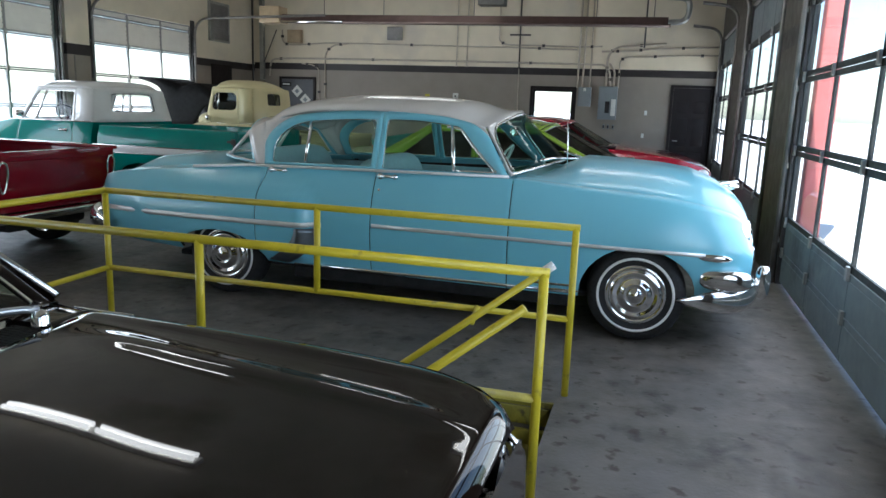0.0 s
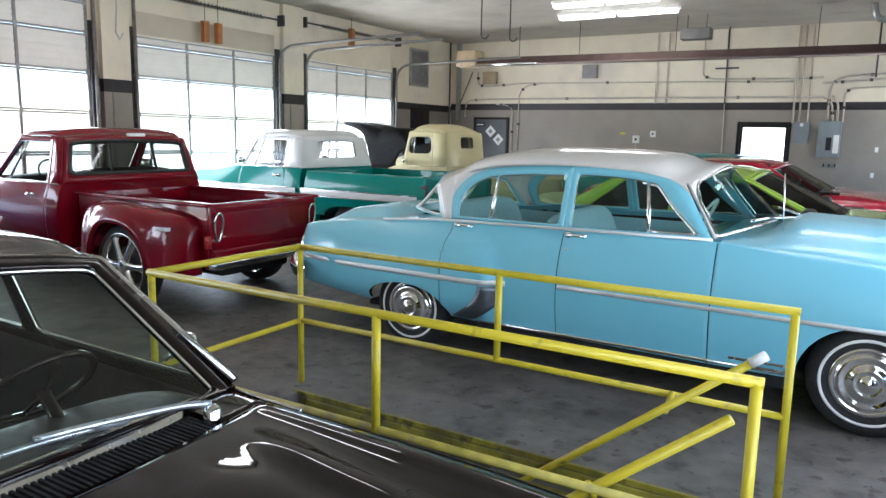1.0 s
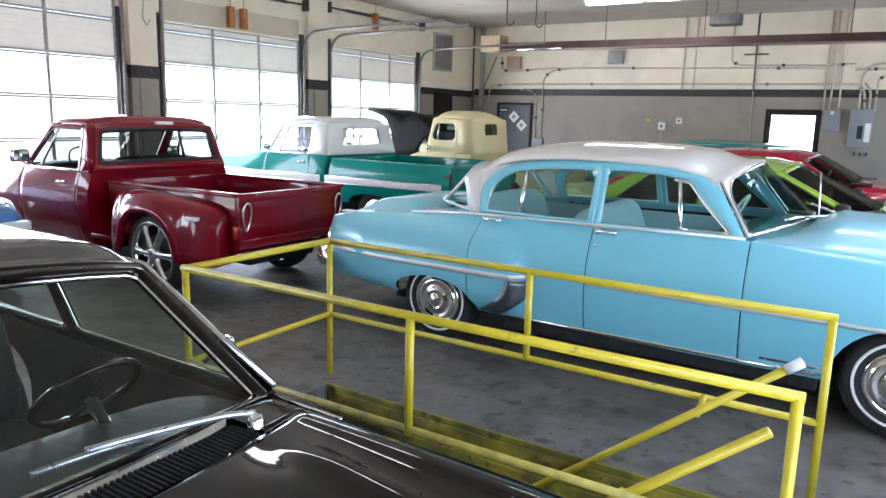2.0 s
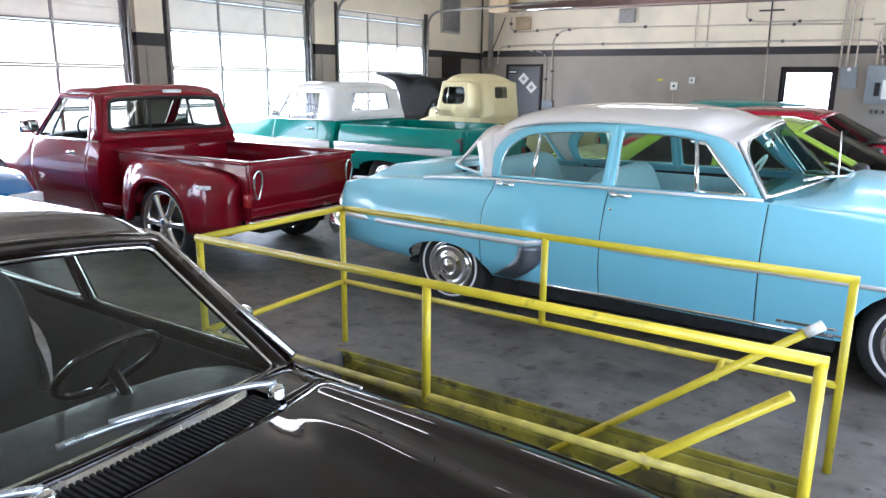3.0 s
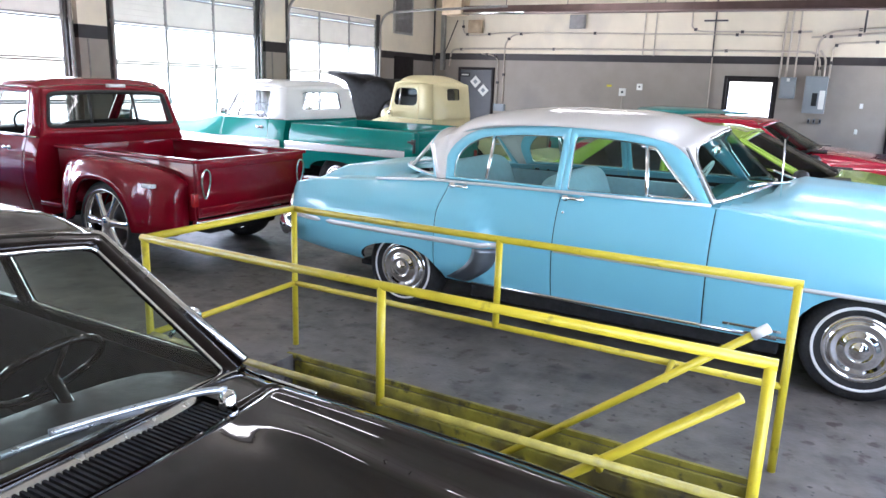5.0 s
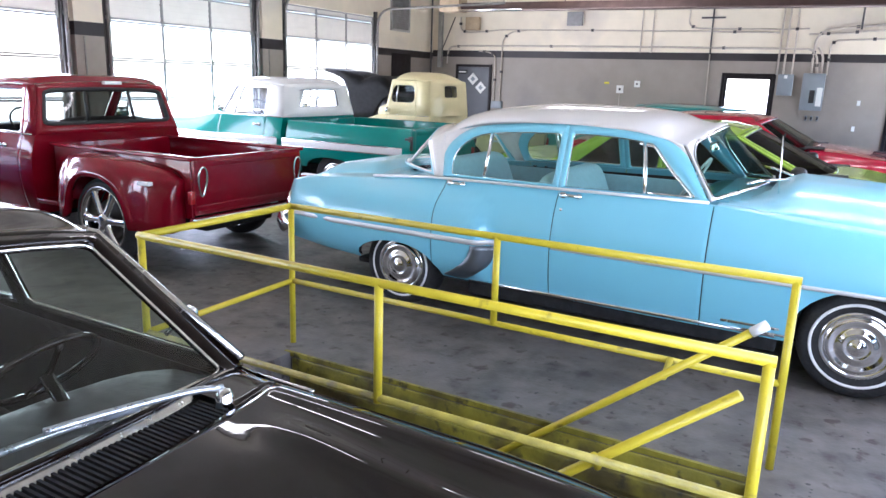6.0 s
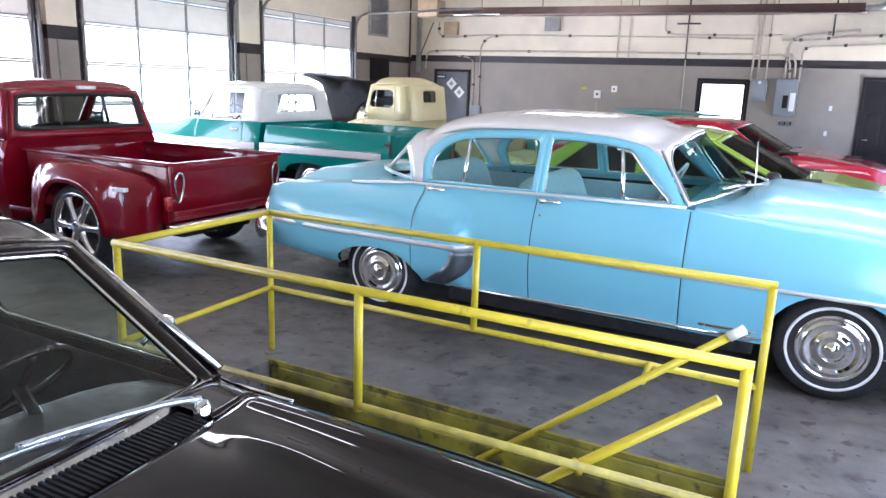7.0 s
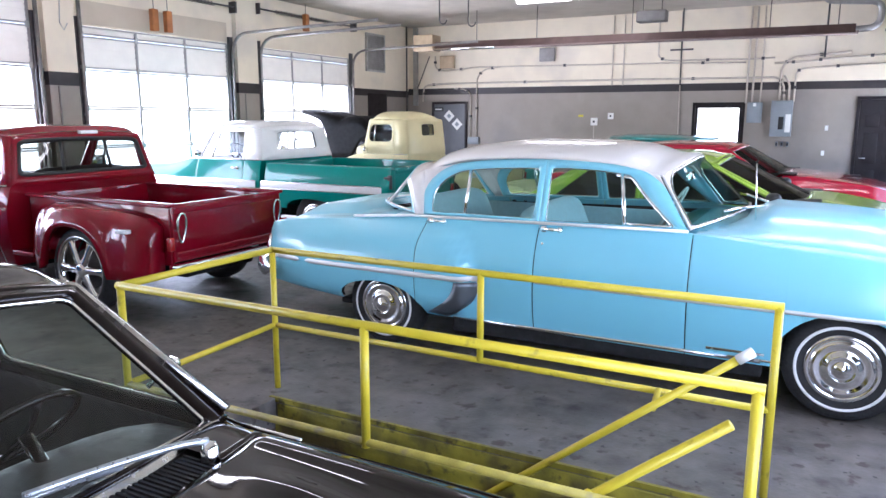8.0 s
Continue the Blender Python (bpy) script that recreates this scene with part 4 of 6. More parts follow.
# Streak of light at the left end, put in as an added chrome bar.
part("polished_end", tube([(hx0 + 0.02, HY - 0.205, heat_z(hx0) - 0.075), (hx0 + 1.5, HY - 0.205, heat_z(hx0 + 1.5) - 0.075)], 0.03, 8), "chrome", heater, "bright streak on the reflector's edge, put in as a chrome bar")
part("burner_box", boxes((hx0 - 0.52, hx0 - 0.02, HY - 0.2, HY + 0.2, heat_z(hx0) - 0.10, heat_z(hx0) + 0.26), bevel=0.015), "beige", heater)
part("exhaust_elbow", tube(bend([(hx1, HY, heat_z(hx1)), (hx1 + 0.35, HY, heat_z(hx1) + 0.02), (hx1 + 0.38, HY, 3.75), (hx1 - 0.5, HY, 3.82), (hx1 - 0.55, HY, ZC)], 0.18), 0.055, 12), "steel", heater)
for x in (-5.6, -4.2, -2.2, 0.3, 1.4):
    part("hanger_rod", tube([(x, HY, heat_z(x) + 0.08), (x, HY, ZC)], 0.008, 6), "dark_steel", heater)

ub = thing("ceiling_box", "grey steel box hung below the ceiling", "ceiling box")
part("housing", boxes((-2.1, -1.54, 15.35, 15.65, 3.63, 3.84), bevel=0.02), "ceiling_grey", ub)
for x in (-2.0, -1.64):
    part("hanger_rod", tube([(x, 15.5, 3.84), (x, 15.5, ZC)], 0.008, 6), "dark_steel", ub)


def strip_light(x, y, length=2.5):
    """Two lamps end to end in a white batten."""
    f = thing("strip_light", "lit fluorescent strip light on the ceiling", "ceiling light", Matrix.Translation((x, y, ZC)), "strip lights")
    part("batten", boxes((-length / 2, length / 2, -0.07, 0.07, -0.06, -0.002), bevel=0.008), "door_white", f)
    for s in (-1, 1):
        for dy in (-0.04, 0.04):
            part("lamp_tube", tube([(s * length / 4 - length / 4 + 0.05, dy, -0.095), (s * length / 4 + length / 4 - 0.05, dy, -0.095)], 0.026, 10), "tube_glow", f)
    return f


# The last two are unseen, added to whiten the sedan's bonnet.
for x, y, ln in ((-3.05, 14.35, 2.35), (-2.85, 13.1, 1.95), (-3.5, 6.2, 2.5), (1.75, 7.6, 2.2), (1.75, 9.2, 2.2)):
    strip_light(x, y, ln)

# louvred vent, notice and dark door on the west wall
vent = thing("wall_vent", "tall grey louvred vent on the cream wall", "vent")
vy0, vy1, vz0, vz1 = 15.54, 16.36, 2.89, 3.79
part("vent_frame", boxes((XL, XL + 0.05, vy0, vy0 + 0.05, vz0, vz1), (XL, XL + 0.05, vy1 - 0.05, vy1, vz0, vz1), (XL, XL + 0.05, vy0 + 0.05, vy1 - 0.05, vz0, vz0 + 0.05), (XL, XL + 0.05, vy0 + 0.05, vy1 - 0.05, vz1 - 0.05, vz1)), "steel", vent, smooth=False)
for k in range(16):
    z = vz0 + 0.07 + k * 0.052
    bm = boxes((-0.025, 0.025, vy0 + 0.05, vy1 - 0.05, -0.003, 0.003))
    bm.transform(Matrix.Translation((XL + 0.03, 0, z)) @ Matrix.Rotation(radians(68), 4, "Y"))
    part("slat", bm, "louver", vent, smooth=False)
part("backing", boxes((XL + 0.001, XL + 0.006, vy0 + 0.05, vy1 - 0.05, vz0 + 0.05, vz1 - 0.05)), "louver", vent, smooth=False)
wd = thing("door_14", "dark brown side door in the taupe wall", "door", kind="structure")
part("door_leaf", boxes((XL, XL + 0.03, 15.62, 16.45, 0.01, 2.37), bevel=0.004), "door_brown", wd)
part("door_handle", ball((XL + 0.06, 16.35, 1.0), (0.03, 0.03, 0.03), 8), "steel", wd)
col = thing("pipe_column", "dark steel pipes running down beside the corner", "pipe")
part("pipe", tube([(XL + 0.1, YB - 0.25, 0), (XL + 0.1, YB - 0.25, ZC)], 0.022, 8), "dark_steel", col)
part("duct", boxes((XL + 0.22, XL + 0.32, YB - 0.12, YB - 0.02, 2.1, 4.08)), "steel", col, smooth=False)
part("brace", tube([(XL + 0.32, YB - 0.06, 2.55), (XL + 0.68, YB - 0.06, 3.35)], 0.012, 6), "dark_steel", col)
for k, (y, z) in enumerate(((9.18, 3.33), (9.46, 3.33), (13.06, 3.72))):
    ob = thing("counterweight", "orange-brown steel box hung above a garage door", "counterweight", group="counterweights")
    part("weight", boxes((XL + 0.16, XL + 0.26, y - 0.055, y + 0.055, z - 0.17, z + 0.17), bevel=0.01), "orange", ob)
    part("cable", tube([(XL + 0.21, y, z + 0.17), (XL + 0.21, y, ZC)], 0.006, 6), "dark_steel", ob)
for y, z in ((7.58, 3.12),):
    ob = thing("pull_cord", "dark pull cord with a hook hanging on a pillar", "cord")
    part("cord", tube([(XL + 0.13, y, 3.9), (XL + 0.13, y + 0.03, 3.5), (XL + 0.13, y, z), (XL + 0.13, y + 0.06, z - 0.1), (XL + 0.13, y + 0.12, z)], 0.008, 6), "steel", ob)
for x, y in ((-4.6, 11.9), (-4.3, 12.4)):
    ob = thing("track_hook", "dark steel hook under an overhead door track", "hook", group="track hooks")
    pts = [(x, y, ZC), (x, y, 3.42)] + [(x + 0.07 - 0.07 * math.cos(a), y, 3.42 - 0.07 * math.sin(a)) for a in (k * math.pi / 6 for k in range(1, 7))]
    part("hook", tube(pts, 0.012, 6), "dark_steel", ob)

# ---- outside ----
for x, y in ((3.6, 10.55),):
    p = thing("canopy_post", "red painted canopy post outside", "post")
    part("shaft", boxes((x - 0.125, x + 0.125, y - 0.125, y + 0.125, -0.03, 4.2), bevel=0.02), "red_post", p)
    part("footing", boxes((x - 0.2, x + 0.2, y - 0.2, y + 0.2, -0.03, 0.08), bevel=0.03), "concrete", p)
far = thing("far_building", "pale low building across the yard", "building")
part("wall", boxes((38, 46, -10, 60, -0.03, 4.5)), "wall_high", far, smooth=False)
part("roof", boxes((37.6, 46.4, -10.4, 60.4, 4.5, 4.8)), "stripe", far, smooth=False)
for k in range(9):
    part("window", boxes((37.96, 38.02, -6 + 7 * k, -2.5 + 7 * k, 1.0, 2.8)), "panel_grey", far, smooth=False)


def tree(x, y, h, seed, spread):
    rng = random.Random(seed)
    t = thing("tree", "small leafy green tree in the yard outside", "tree", Matrix.Translation((x, y, -0.03)), "trees outside")
    bm = bmesh.new()
    rows = [[(r * math.cos(a), r * math.sin(a), z) for a in (2 * math.pi * k / 8 for k in range(8))] for r, z in ((0.11, 0), (0.08, h * 0.3), (0.05, h * 0.6), (0.01, h * 0.95))]
    grid_mesh(rows, True, bm)
    for k in range(7):
        a, z = rng.uniform(0, 6.28), h * rng.uniform(0.2, 0.7)
        tube([(0, 0, z), (0.45 * math.cos(a), 0.45 * math.sin(a), z + 0.25), (1.0 * math.cos(a), 1.0 * math.sin(a), z + 0.45)], 0.025, 6, bm)
    part("trunk", bm, "door_brown", t)
    bm = bmesh.new()
    for k in range(2600):
        a, r, z = rng.uniform(0, 6.28), spread * rng.random() ** 0.5, rng.uniform(0.12, 1.0)
        r *= 0.5 + 0.8 * math.sin(math.pi * min(1, z * 0.9)) ** 0.7
        c = Vector((r * math.cos(a), r * math.sin(a), h * z))
        u = Vector((rng.uniform(-1, 1), rng.uniform(-1, 1), rng.uniform(-1, 1))).normalized() * rng.uniform(0.05, 0.13)
        v = u.orthogonal().normalized() * u.length * 0.6
        bm.faces.new([bm.verts.new(c + q) for q in (-u, v, u, -v)])
    part("crown", bm, "leaf", t, smooth=False)


tree(13.5, 19.5, 4.2, 3, 1.6)


# ---- vehicles ----
def sky_sedan():
    """Four-door sedan of the fifties, nose towards +x."""
    c = thing("sedan", "sky blue fifties sedan with a white roof and whitewall tyres", "car", Matrix.Translation((0, 6.30, 0)))
    wing_top = curve_of((-2.85, 0.735), (-2.72, 0.785), (-1.5, 0.80), (0.6, 0.86), (1.6, 0.87), (2.05, 0.84), (2.31, 0.66))

    def bump(x, y, z):
        dy = dz = 0.0
        # raised bonnet between the wings
        if x > 0.62 and y < 0.924 * wing_top(x) and z > 0.6:
            u = y / (0.924 * wing_top(x))
            f = max(0.0, min(1, (x - 0.84) / 0.26)) * max(0.0, min(1, (2.34 - x) / 0.45)) ** 0.5
            v = min(1.0, (1 - u) / 0.72)
            dz += 0.13 * f * (1.4 * v - 0.4 * v ** 3)
        # hip of the rear wing, swelling from the rear door backwards
        if x < -0.6 and 0.3 < z < 1.02 and y > 0.55:
            front = 0.80 + 0.34 * max(0.0, (z - 0.72) / 0.28) ** 2
            u = max(0.0, min(1, (-x - front) / 0.09))
            hz = max(0.0, min(1, (1.0 - z) / 0.14)) * max(0.0, min(1, (z - 0.30) / 0.12))
            dy += 0.085 * (u * u * (3 - 2 * u)) * hz * max(0, min(1, (x + 2.85) / 0.5))
        # raised wing tops at the tail
        if x < -1.9 and z > 0.75:
            u = max(0.0, min(1, (0.68 - y) / 0.24))
            f = max(0.0, min(1, (x + 2.82) / 0.34)) * max(0.0, min(1, (-1.9 - x) / 0.28))
            dz += 0.105 * (f * f * (3 - 2 * f)) * (u * u * (3 - 2 * u))
        if x < -1.75 and z > 0.75:
            f = max(0.0, min(1, (-1.75 - x) / 0.5))
            dz += 0.02 * f * math.exp(-((y - 0.72) / 0.1) ** 2)
        return dy, dz

    s = Shape(-2.85, 2.31,
              low=curve_of((-2.85, 0.39), (-2.3, 0.365), (-2.0, 0.35), (-1.0, 0.31), (1.1, 0.29), (1.95, 0.34), (2.36, 0.44)),
              shoulder=curve_of((-2.85, 0.86), (-2.6, 0.91), (-2.1, 0.965), (-1.4, 1.03), (0.65, 1.06), (1.2, 1.01), (1.6, 0.98), (1.95, 0.935), (2.15, 0.88), (2.26, 0.80), (2.31, 0.70)),
              crown=curve_of((-2.85, 0.875), (-2.78, 0.90), (-2.5, 0.935), (-2.0, 0.985), (-1.65, 1.045), (-1.4, 1.07), (0.6, 1.09), (1.0, 1.075), (1.6, 1.05), (1.95, 1.005), (2.15, 0.95), (2.26, 0.88), (2.31, 0.80)),
              wide=curve_of((-2.85, 0.80), (-2.76, 0.865), (-2.0, 0.925), (-1.0, 0.955), (0.6, 0.965), (1.6, 0.955), (2.05, 0.92), (2.23, 0.86), (2.31, 0.76)),
              top_wide=wing_top,
              low_wide=curve_of((-2.85, 0.77), (-2.4, 0.83), (-1.6, 0.90), (1.6, 0.91), (2.31, 0.70)),
              arches=[(1.58, 0.385, 0.665), (-1.60, 0.39, 0.545)], z_wide=0.66, bump=bump, power=3.0, root=2.0)
    CUTS = (-1.26, -0.345, 0.69)
    s.build(c, [
        ("", "", lambda x, sd, k, y, z: -1.62 < x < 0.72 and k >= 14),
        ("", "", lambda x, sd, k, y, z: -1.33 - 0.68 * (1 - (y / 0.755) ** 2) < x <= -1.62 and k >= 14),
        ("", "", lambda x, sd, k, y, z: 0.72 <= x < 0.95 and k >= 12 and y < 0.80 - (x - 0.72) * 2.3),
        ("bonnet", "sky_blue", lambda x, sd, k, y, z: x > 0.70 and k >= 16),
        ("boot_lid", "sky_blue", lambda x, sd, k, y, z: x < -2.0 and y < 0.62 and k >= 12),
        ("front_door", "sky_blue", lambda x, sd, k, y, z: -0.345 < x < 0.69),
        ("rear_door", "sky_blue", lambda x, sd, k, y, z: -1.26 < x <= -0.345),
        ("front_wing", "sky_blue", lambda x, sd, k, y, z: x >= 0.69),
        ("rear_wing", "sky_blue", lambda x, sd, k, y, z: x <= -1.26),
    ], CUTS, 0.05)
    s.nose(c, "sky_blue", True)
    s.nose(c, "sky_blue", False, "tail_panel")
    floor_pan(c, -2.1, 1.85, 0.80, 0.26)
    # windows
    A0, A1 = (0.65, 0.845, 1.08), (0.425, 0.662, 1.405)
    B0, B1 = (-0.35, 0.84, 1.065), (-0.36, 0.655, 1.49)
    C0, C1 = (-1.31, 0.78, 1.057), (-1.385, 0.612, 1.378)
    D0, D1 = (-1.385, 0.76, 1.052), (-1.535, 0.612, 1.295)
    for q in both((B0, A0, A1, B1)):
        hole, radii = (0.045, 0.945, 0.03, 0.87), [(0.02, 0.05), (0.03, 0.07), (0.07, 0.10), (0.03, 0.08)]
        at = window_panel(c, q, hole, radii, "sky_blue", "car_glass", "dull_chrome",
                          bars=((0.60, 0.665),), bow1=(0, 0, 0.035), slant=0.22, outer_radii=[(1e-4, 1e-4), (1e-4, 1e-4), (0.16, 0.30), (1e-4, 1e-4)], corner=2, corner_mat="roof_white")
        # bright frame of the swivelling vent pane
        loop = [(0.62, 0.05)] + [(u - 0.018, min(v, 0.835) + (0.02 if v < 0.3 else 0.0)) for u, v in ((u - 0.22 * v * max(0.0, (u - 0.6) / 0.345), v) for u, v in round_loop(*hole, radii) if u > 0.66)]
        part("vent_frame", tube([at(u, v) for u, v in loop], 0.010, 6), "chrome", c)
    for q in both((C0, B0, B1, C1)):
        window_panel(c, q, (0.075, 0.955, 0.05, 0.86), [(0.03, 0.08), (0.02, 0.05), (0.03, 0.08), (0.30, 0.58)], "sky_blue", "car_glass", "chrome",
                     bars=((0.37, 0.40),), bow1=(0, 0, 0.034), outer_radii=[(1e-4, 1e-4), (1e-4, 1e-4), (1e-4, 1e-4), (0.32, 0.62)], corner=3, corner_mat="roof_white")
    for q in both((D0, C0, C1, D1)):
        bm = grid_mesh([[Vector(q[0]).lerp(Vector(q[1]), u) * (1 - v) + Vector(q[3]).lerp(Vector(q[2]), u) * v + Vector((0, 0.02 if q[0][1] > 0 else -0.02, 0)) * (4 * u * (1 - u))
                         for u in (0, 0.25, 0.5, 0.75, 1)] for v in (0, 0.25, 0.5, 0.75, 1)])
        ob = part("rear_pillar", bm, "roof_white", c)
        sm = ob.modifiers.new("thickness", "SOLIDIFY")
        sm.thickness, sm.offset = 0.03, 0.0
    for sd in (1, -1):
        strip(c, [(-1.39, sd * 0.765, 1.05), (-1.44, sd * 0.714, 1.13), (-1.495, sd * 0.662, 1.215), (-1.55, sd * 0.614, 1.298)], 0.010, "spear_metal", "pillar_moulding")
    F0, F1 = [(0.665, 0.84, 1.085), (0.44, 0.66, 1.408)]
    window_panel(c, [(F0[0], -F0[1], F0[2]), F0, F1, (F1[0], -F1[1], F1[2])], (0.012, 0.988, 0.02, 0.95), [(0.02, 0.06), (0.02, 0.06), (0.08, 0.32), (0.08, 0.32)],
                 "roof_white", "teal_glass", "dull_chrome", bow0=(0.28, 0, 0.075), bow1=(0.12, 0, 0.125), trim_r=0.013, thick=0.016, name="windscreen_frame")
    G0, G1 = [(-1.39, 0.755, 1.052), (-1.54, 0.607, 1.295)]
    window_panel(c, [G0, (G0[0], -G0[1], G0[2]), (G1[0], -G1[1], G1[2]), G1], (0.015, 0.985, 0.05, 0.94), 0.04, "sky_blue", "curved_glass", "spear_metal",
                 bow0=(-0.68, 0, 0.01), bow1=(-0.13, 0, 0.105), trim_r=0.012, bars=(0.24, 0.76), bar_mat="spear_metal", name="rear_window_frame")
    roof_skin(c, (0.445, 0.663, 1.41, 0.12, 0.124), (-1.535, 0.614, 1.295, -0.13, 0.11),
              curve_of((0, 1.41), (0.1, 1.456), (0.2, 1.482), (0.43, 1.50), (0.7, 1.478), (0.9, 1.392), (1, 1.295)),
              curve_of((0, 1.535), (0.12, 1.585), (0.3, 1.62), (0.5, 1.622), (0.7, 1.585), (0.88, 1.50), (1, 1.405)),
              curve_of((0, 0.655), (0.2, 0.668), (0.45, 0.668), (0.75, 0.64), (1, 0.605)), "roof_white", thick=0.014)
    for sd in (1, -1):
        # belt moulding, side spear and stone guard
        strip(c, [(-1.95, sd * 0.80, 1.005), (-1.4, sd * 0.815, 1.045), (-0.4, sd * 0.868, 1.065), (0.66, sd * 0.872, 1.08)], 0.011, material="spear_metal", name="belt_moulding")
        part("spear_tip", ball((2.06, sd * (s.side_y(2.06, 0.638) + 0.008), 0.638), (0.11, 0.016, 0.026), 10), "chrome", c)
        strip(c, [(x, sd * (s.low_wide(x) + 0.012), 0.315) for x in (-0.98, -0.3, 0.5, 1.14)], 0.014, name="sill_moulding")
        part("sill", boxes((-1.0, 1.15, sd * 0.80, sd * 0.90, 0.2, 0.30), bevel=0.02), "dark_liner", c)
        part("flash_ornament", boxes((0.82, 1.16, sd * 0.935, sd * 0.945, 0.355, 0.372), (0.95, 1.2, sd * 0.935, sd * 0.945, 0.32, 0.335), bevel=0.004), "dull_chrome", c)
        for x, z in ((-1.165, 1.018), (-0.245, 1.026)):
            handle_on(c, x, sd * (s.skin_y(x, z) + 0.002), z, sd, 0.15)
        part("door_lock", ball((-0.30, sd * (s.side_y(-0.3, 0.93) + 0.004), 0.93), (0.012, 0.008, 0.012), 6), "chrome", c)
        # script bars on the rear wing
        for k in range(2):
            part("script", boxes((-2.56 + 0.17 * k, -2.42 + 0.17 * k, sd * (s.side_y(-2.45, 0.80) + 0.004), sd * (s.side_y(-2.45, 0.80) + 0.010), 0.825, 0.84), bevel=0.002), "dull_chrome", c)
        # tail lamp, head lamp
        part("tail_lamp", ball((-2.87, sd * 0.74, 0.68), (0.04, 0.06, 0.09), 10), "lamp_red", c)
        part("tail_lamp_bezel", ball((-2.82, sd * 0.745, 0.66), (0.065, 0.10, 0.15), 12, 2.4), "chrome", c)
        bm = lathe([(0.10, 0), (0.10, 0.05), (0.085, 0.06), (0.08, 0.045)], 28)
        bm.transform(Matrix.Translation((2.22, sd * 0.66, 0.77)) @ Matrix.Rotation(radians(-90), 4, "Z"))
        hl = part("headlight_ring", bm, "chrome", c)
        part("headlight_lens", ball((2.25, sd * 0.66, 0.77), (0.035, 0.085, 0.085), 12), "lamp_white", c)
    s.ribbon(c, "side_spear", "spear_metal", [(x, 0.618, 0.655) for x in (-2.72, -2.5, -2.2, -1.9, -1.6, -1.3, -1.1, -0.98, -0.92, -0.87, -0.82, -0.78, -0.74)])
    s.ribbon(c, "side_spear", "spear_metal", [(x, 0.655 - 0.006 * (x + 0.3), 0.68 - 0.008 * (x + 0.3)) for x in (-0.33, 0.1, 0.5, 0.9, 1.2, 1.5, 1.8, 2.0)])
    guard = []
    for k in range(11):
        t = k / 10
        guard.append((t, -0.755 - 0.03 * t - 0.24 * t ** 2.2, 0.61 - 0.29 * t ** 0.85, -0.92 - 0.26 * t ** 2.0, 0.61 - 0.27 * t))
    for sd in (1, -1):
        rows = []
        for t, xa, za, xb, zb in guard:
            rows.append([(xa + (xb - xa) * q, sd * (s.skin_y(xa + (xb - xa) * q, za + (zb - za) * q) + 0.008), za + (zb - za) * q) for q in (0, 0.25, 0.5, 0.75, 1)])
        ob = part("stone_guard", grid_mesh(rows), "guard_metal", c)
        sm = ob.modifiers.new("thickness", "SOLIDIFY")
        sm.thickness, sm.offset = 0.012, 0.0
    # grille, bumpers
    for k in range(5):
        z = 0.50 + 0.06 * k
        part("grille_bar", tube([(2.17, -0.62, z), (2.33, -0.35, z), (2.36, 0, z), (2.33, 0.35, z), (2.17, 0.62, z)], 0.018, 8), "chrome", c)
    part("grille_opening", boxes((2.24, 2.315, -0.6, 0.6, 0.46, 0.80), bevel=0.02), "dark_liner", c)

    def bumper(xe, sign, name, zc=0.40, tall=1.0, wrap=0.42):
        rows = []
        for k in range(-16, 17):
            u = k / 16
            y = 0.98 * math.sin(u * math.pi / 2 * 0.96)
            x = xe - sign * (wrap * abs(u) ** 3.2 + 0.02)
            h = tall * (1 - 0.97 * abs(u) ** 7)
            rows.append([(x - sign * 0.015, y, zc - 0.085 * h), (x + sign * 0.012, y, zc - 0.075 * h), (x + sign * 0.05, y, zc - 0.03 * h), (x + sign * 0.05, y, zc + 0.03 * h), (x + sign * 0.02, y, zc + 0.075 * h), (x - sign * 0.015, y, zc + 0.085 * h)])
        part(name, grid_mesh(rows, True), "chrome", c)
        for sd in (1, -1):
            part("bumper_guard", ball((xe + sign * 0.05, sd * 0.42, zc + 0.06), (0.05, 0.045, 0.12), 10, 3.0), "chrome", c)
    bumper(2.39, 1, "front_bumper", 0.345, 1.15, 0.52)
    bumper(-3.02, -1, "rear_bumper", 0.53, 1.3, 0.32)
    for sd in (1, -1):
        part("over_rider", ball((2.14, sd * 0.87, 0.49), (0.17, 0.07, 0.075), 12, 2.8), "chrome", c)
    # ornament, antenna, wipers
    om = ball((2.16, 0, 1.035), (0.10, 0.03, 0.03), 10)
    tube([(2.08, -0.11, 1.05), (2.24, 0, 1.07), (2.08, 0.11, 1.05)], 0.012, 6, om)
    part("bonnet_ornament", om, "chrome", c)
    part("antenna", tube([(1.02, -0.50, 1.10), (1.0, -0.50, 1.50)], 0.0045, 6), "chrome", c)
    for y0, y1 in ((-0.1, -0.6), (0.2, 0.65)):
        part("wiper", tube([(1.05 - 0.2 * y0 * y0, y0, 1.185), (1.03 - 0.35 * y1 * y1, y1 * 0.75, 1.20), (0.96 - 0.35 * y1 * y1, y1, 1.19)], 0.010, 6), "chrome", c)
    part("cowl", boxes((0.60, 0.98, -0.70, 0.70, 1.0, 1.08), bevel=0.03), "sky_blue", c)
    # inside
    seat(c, -0.30, 0.61, 1.30, "seat_blue", 0.5, 0.53, square=4.0)
    seat(c, -1.22, 0.61, 1.28, "seat_blue", 0.5, 0.56, square=4.0)
    part("dashboard", ball((0.62, 0, 0.98), (0.16, 0.74, 0.10), 10, 4.0), "dark_teal", c)
    steering_wheel(c, 0.34, 0.36, 1.07, "paper", 0.2, 60)
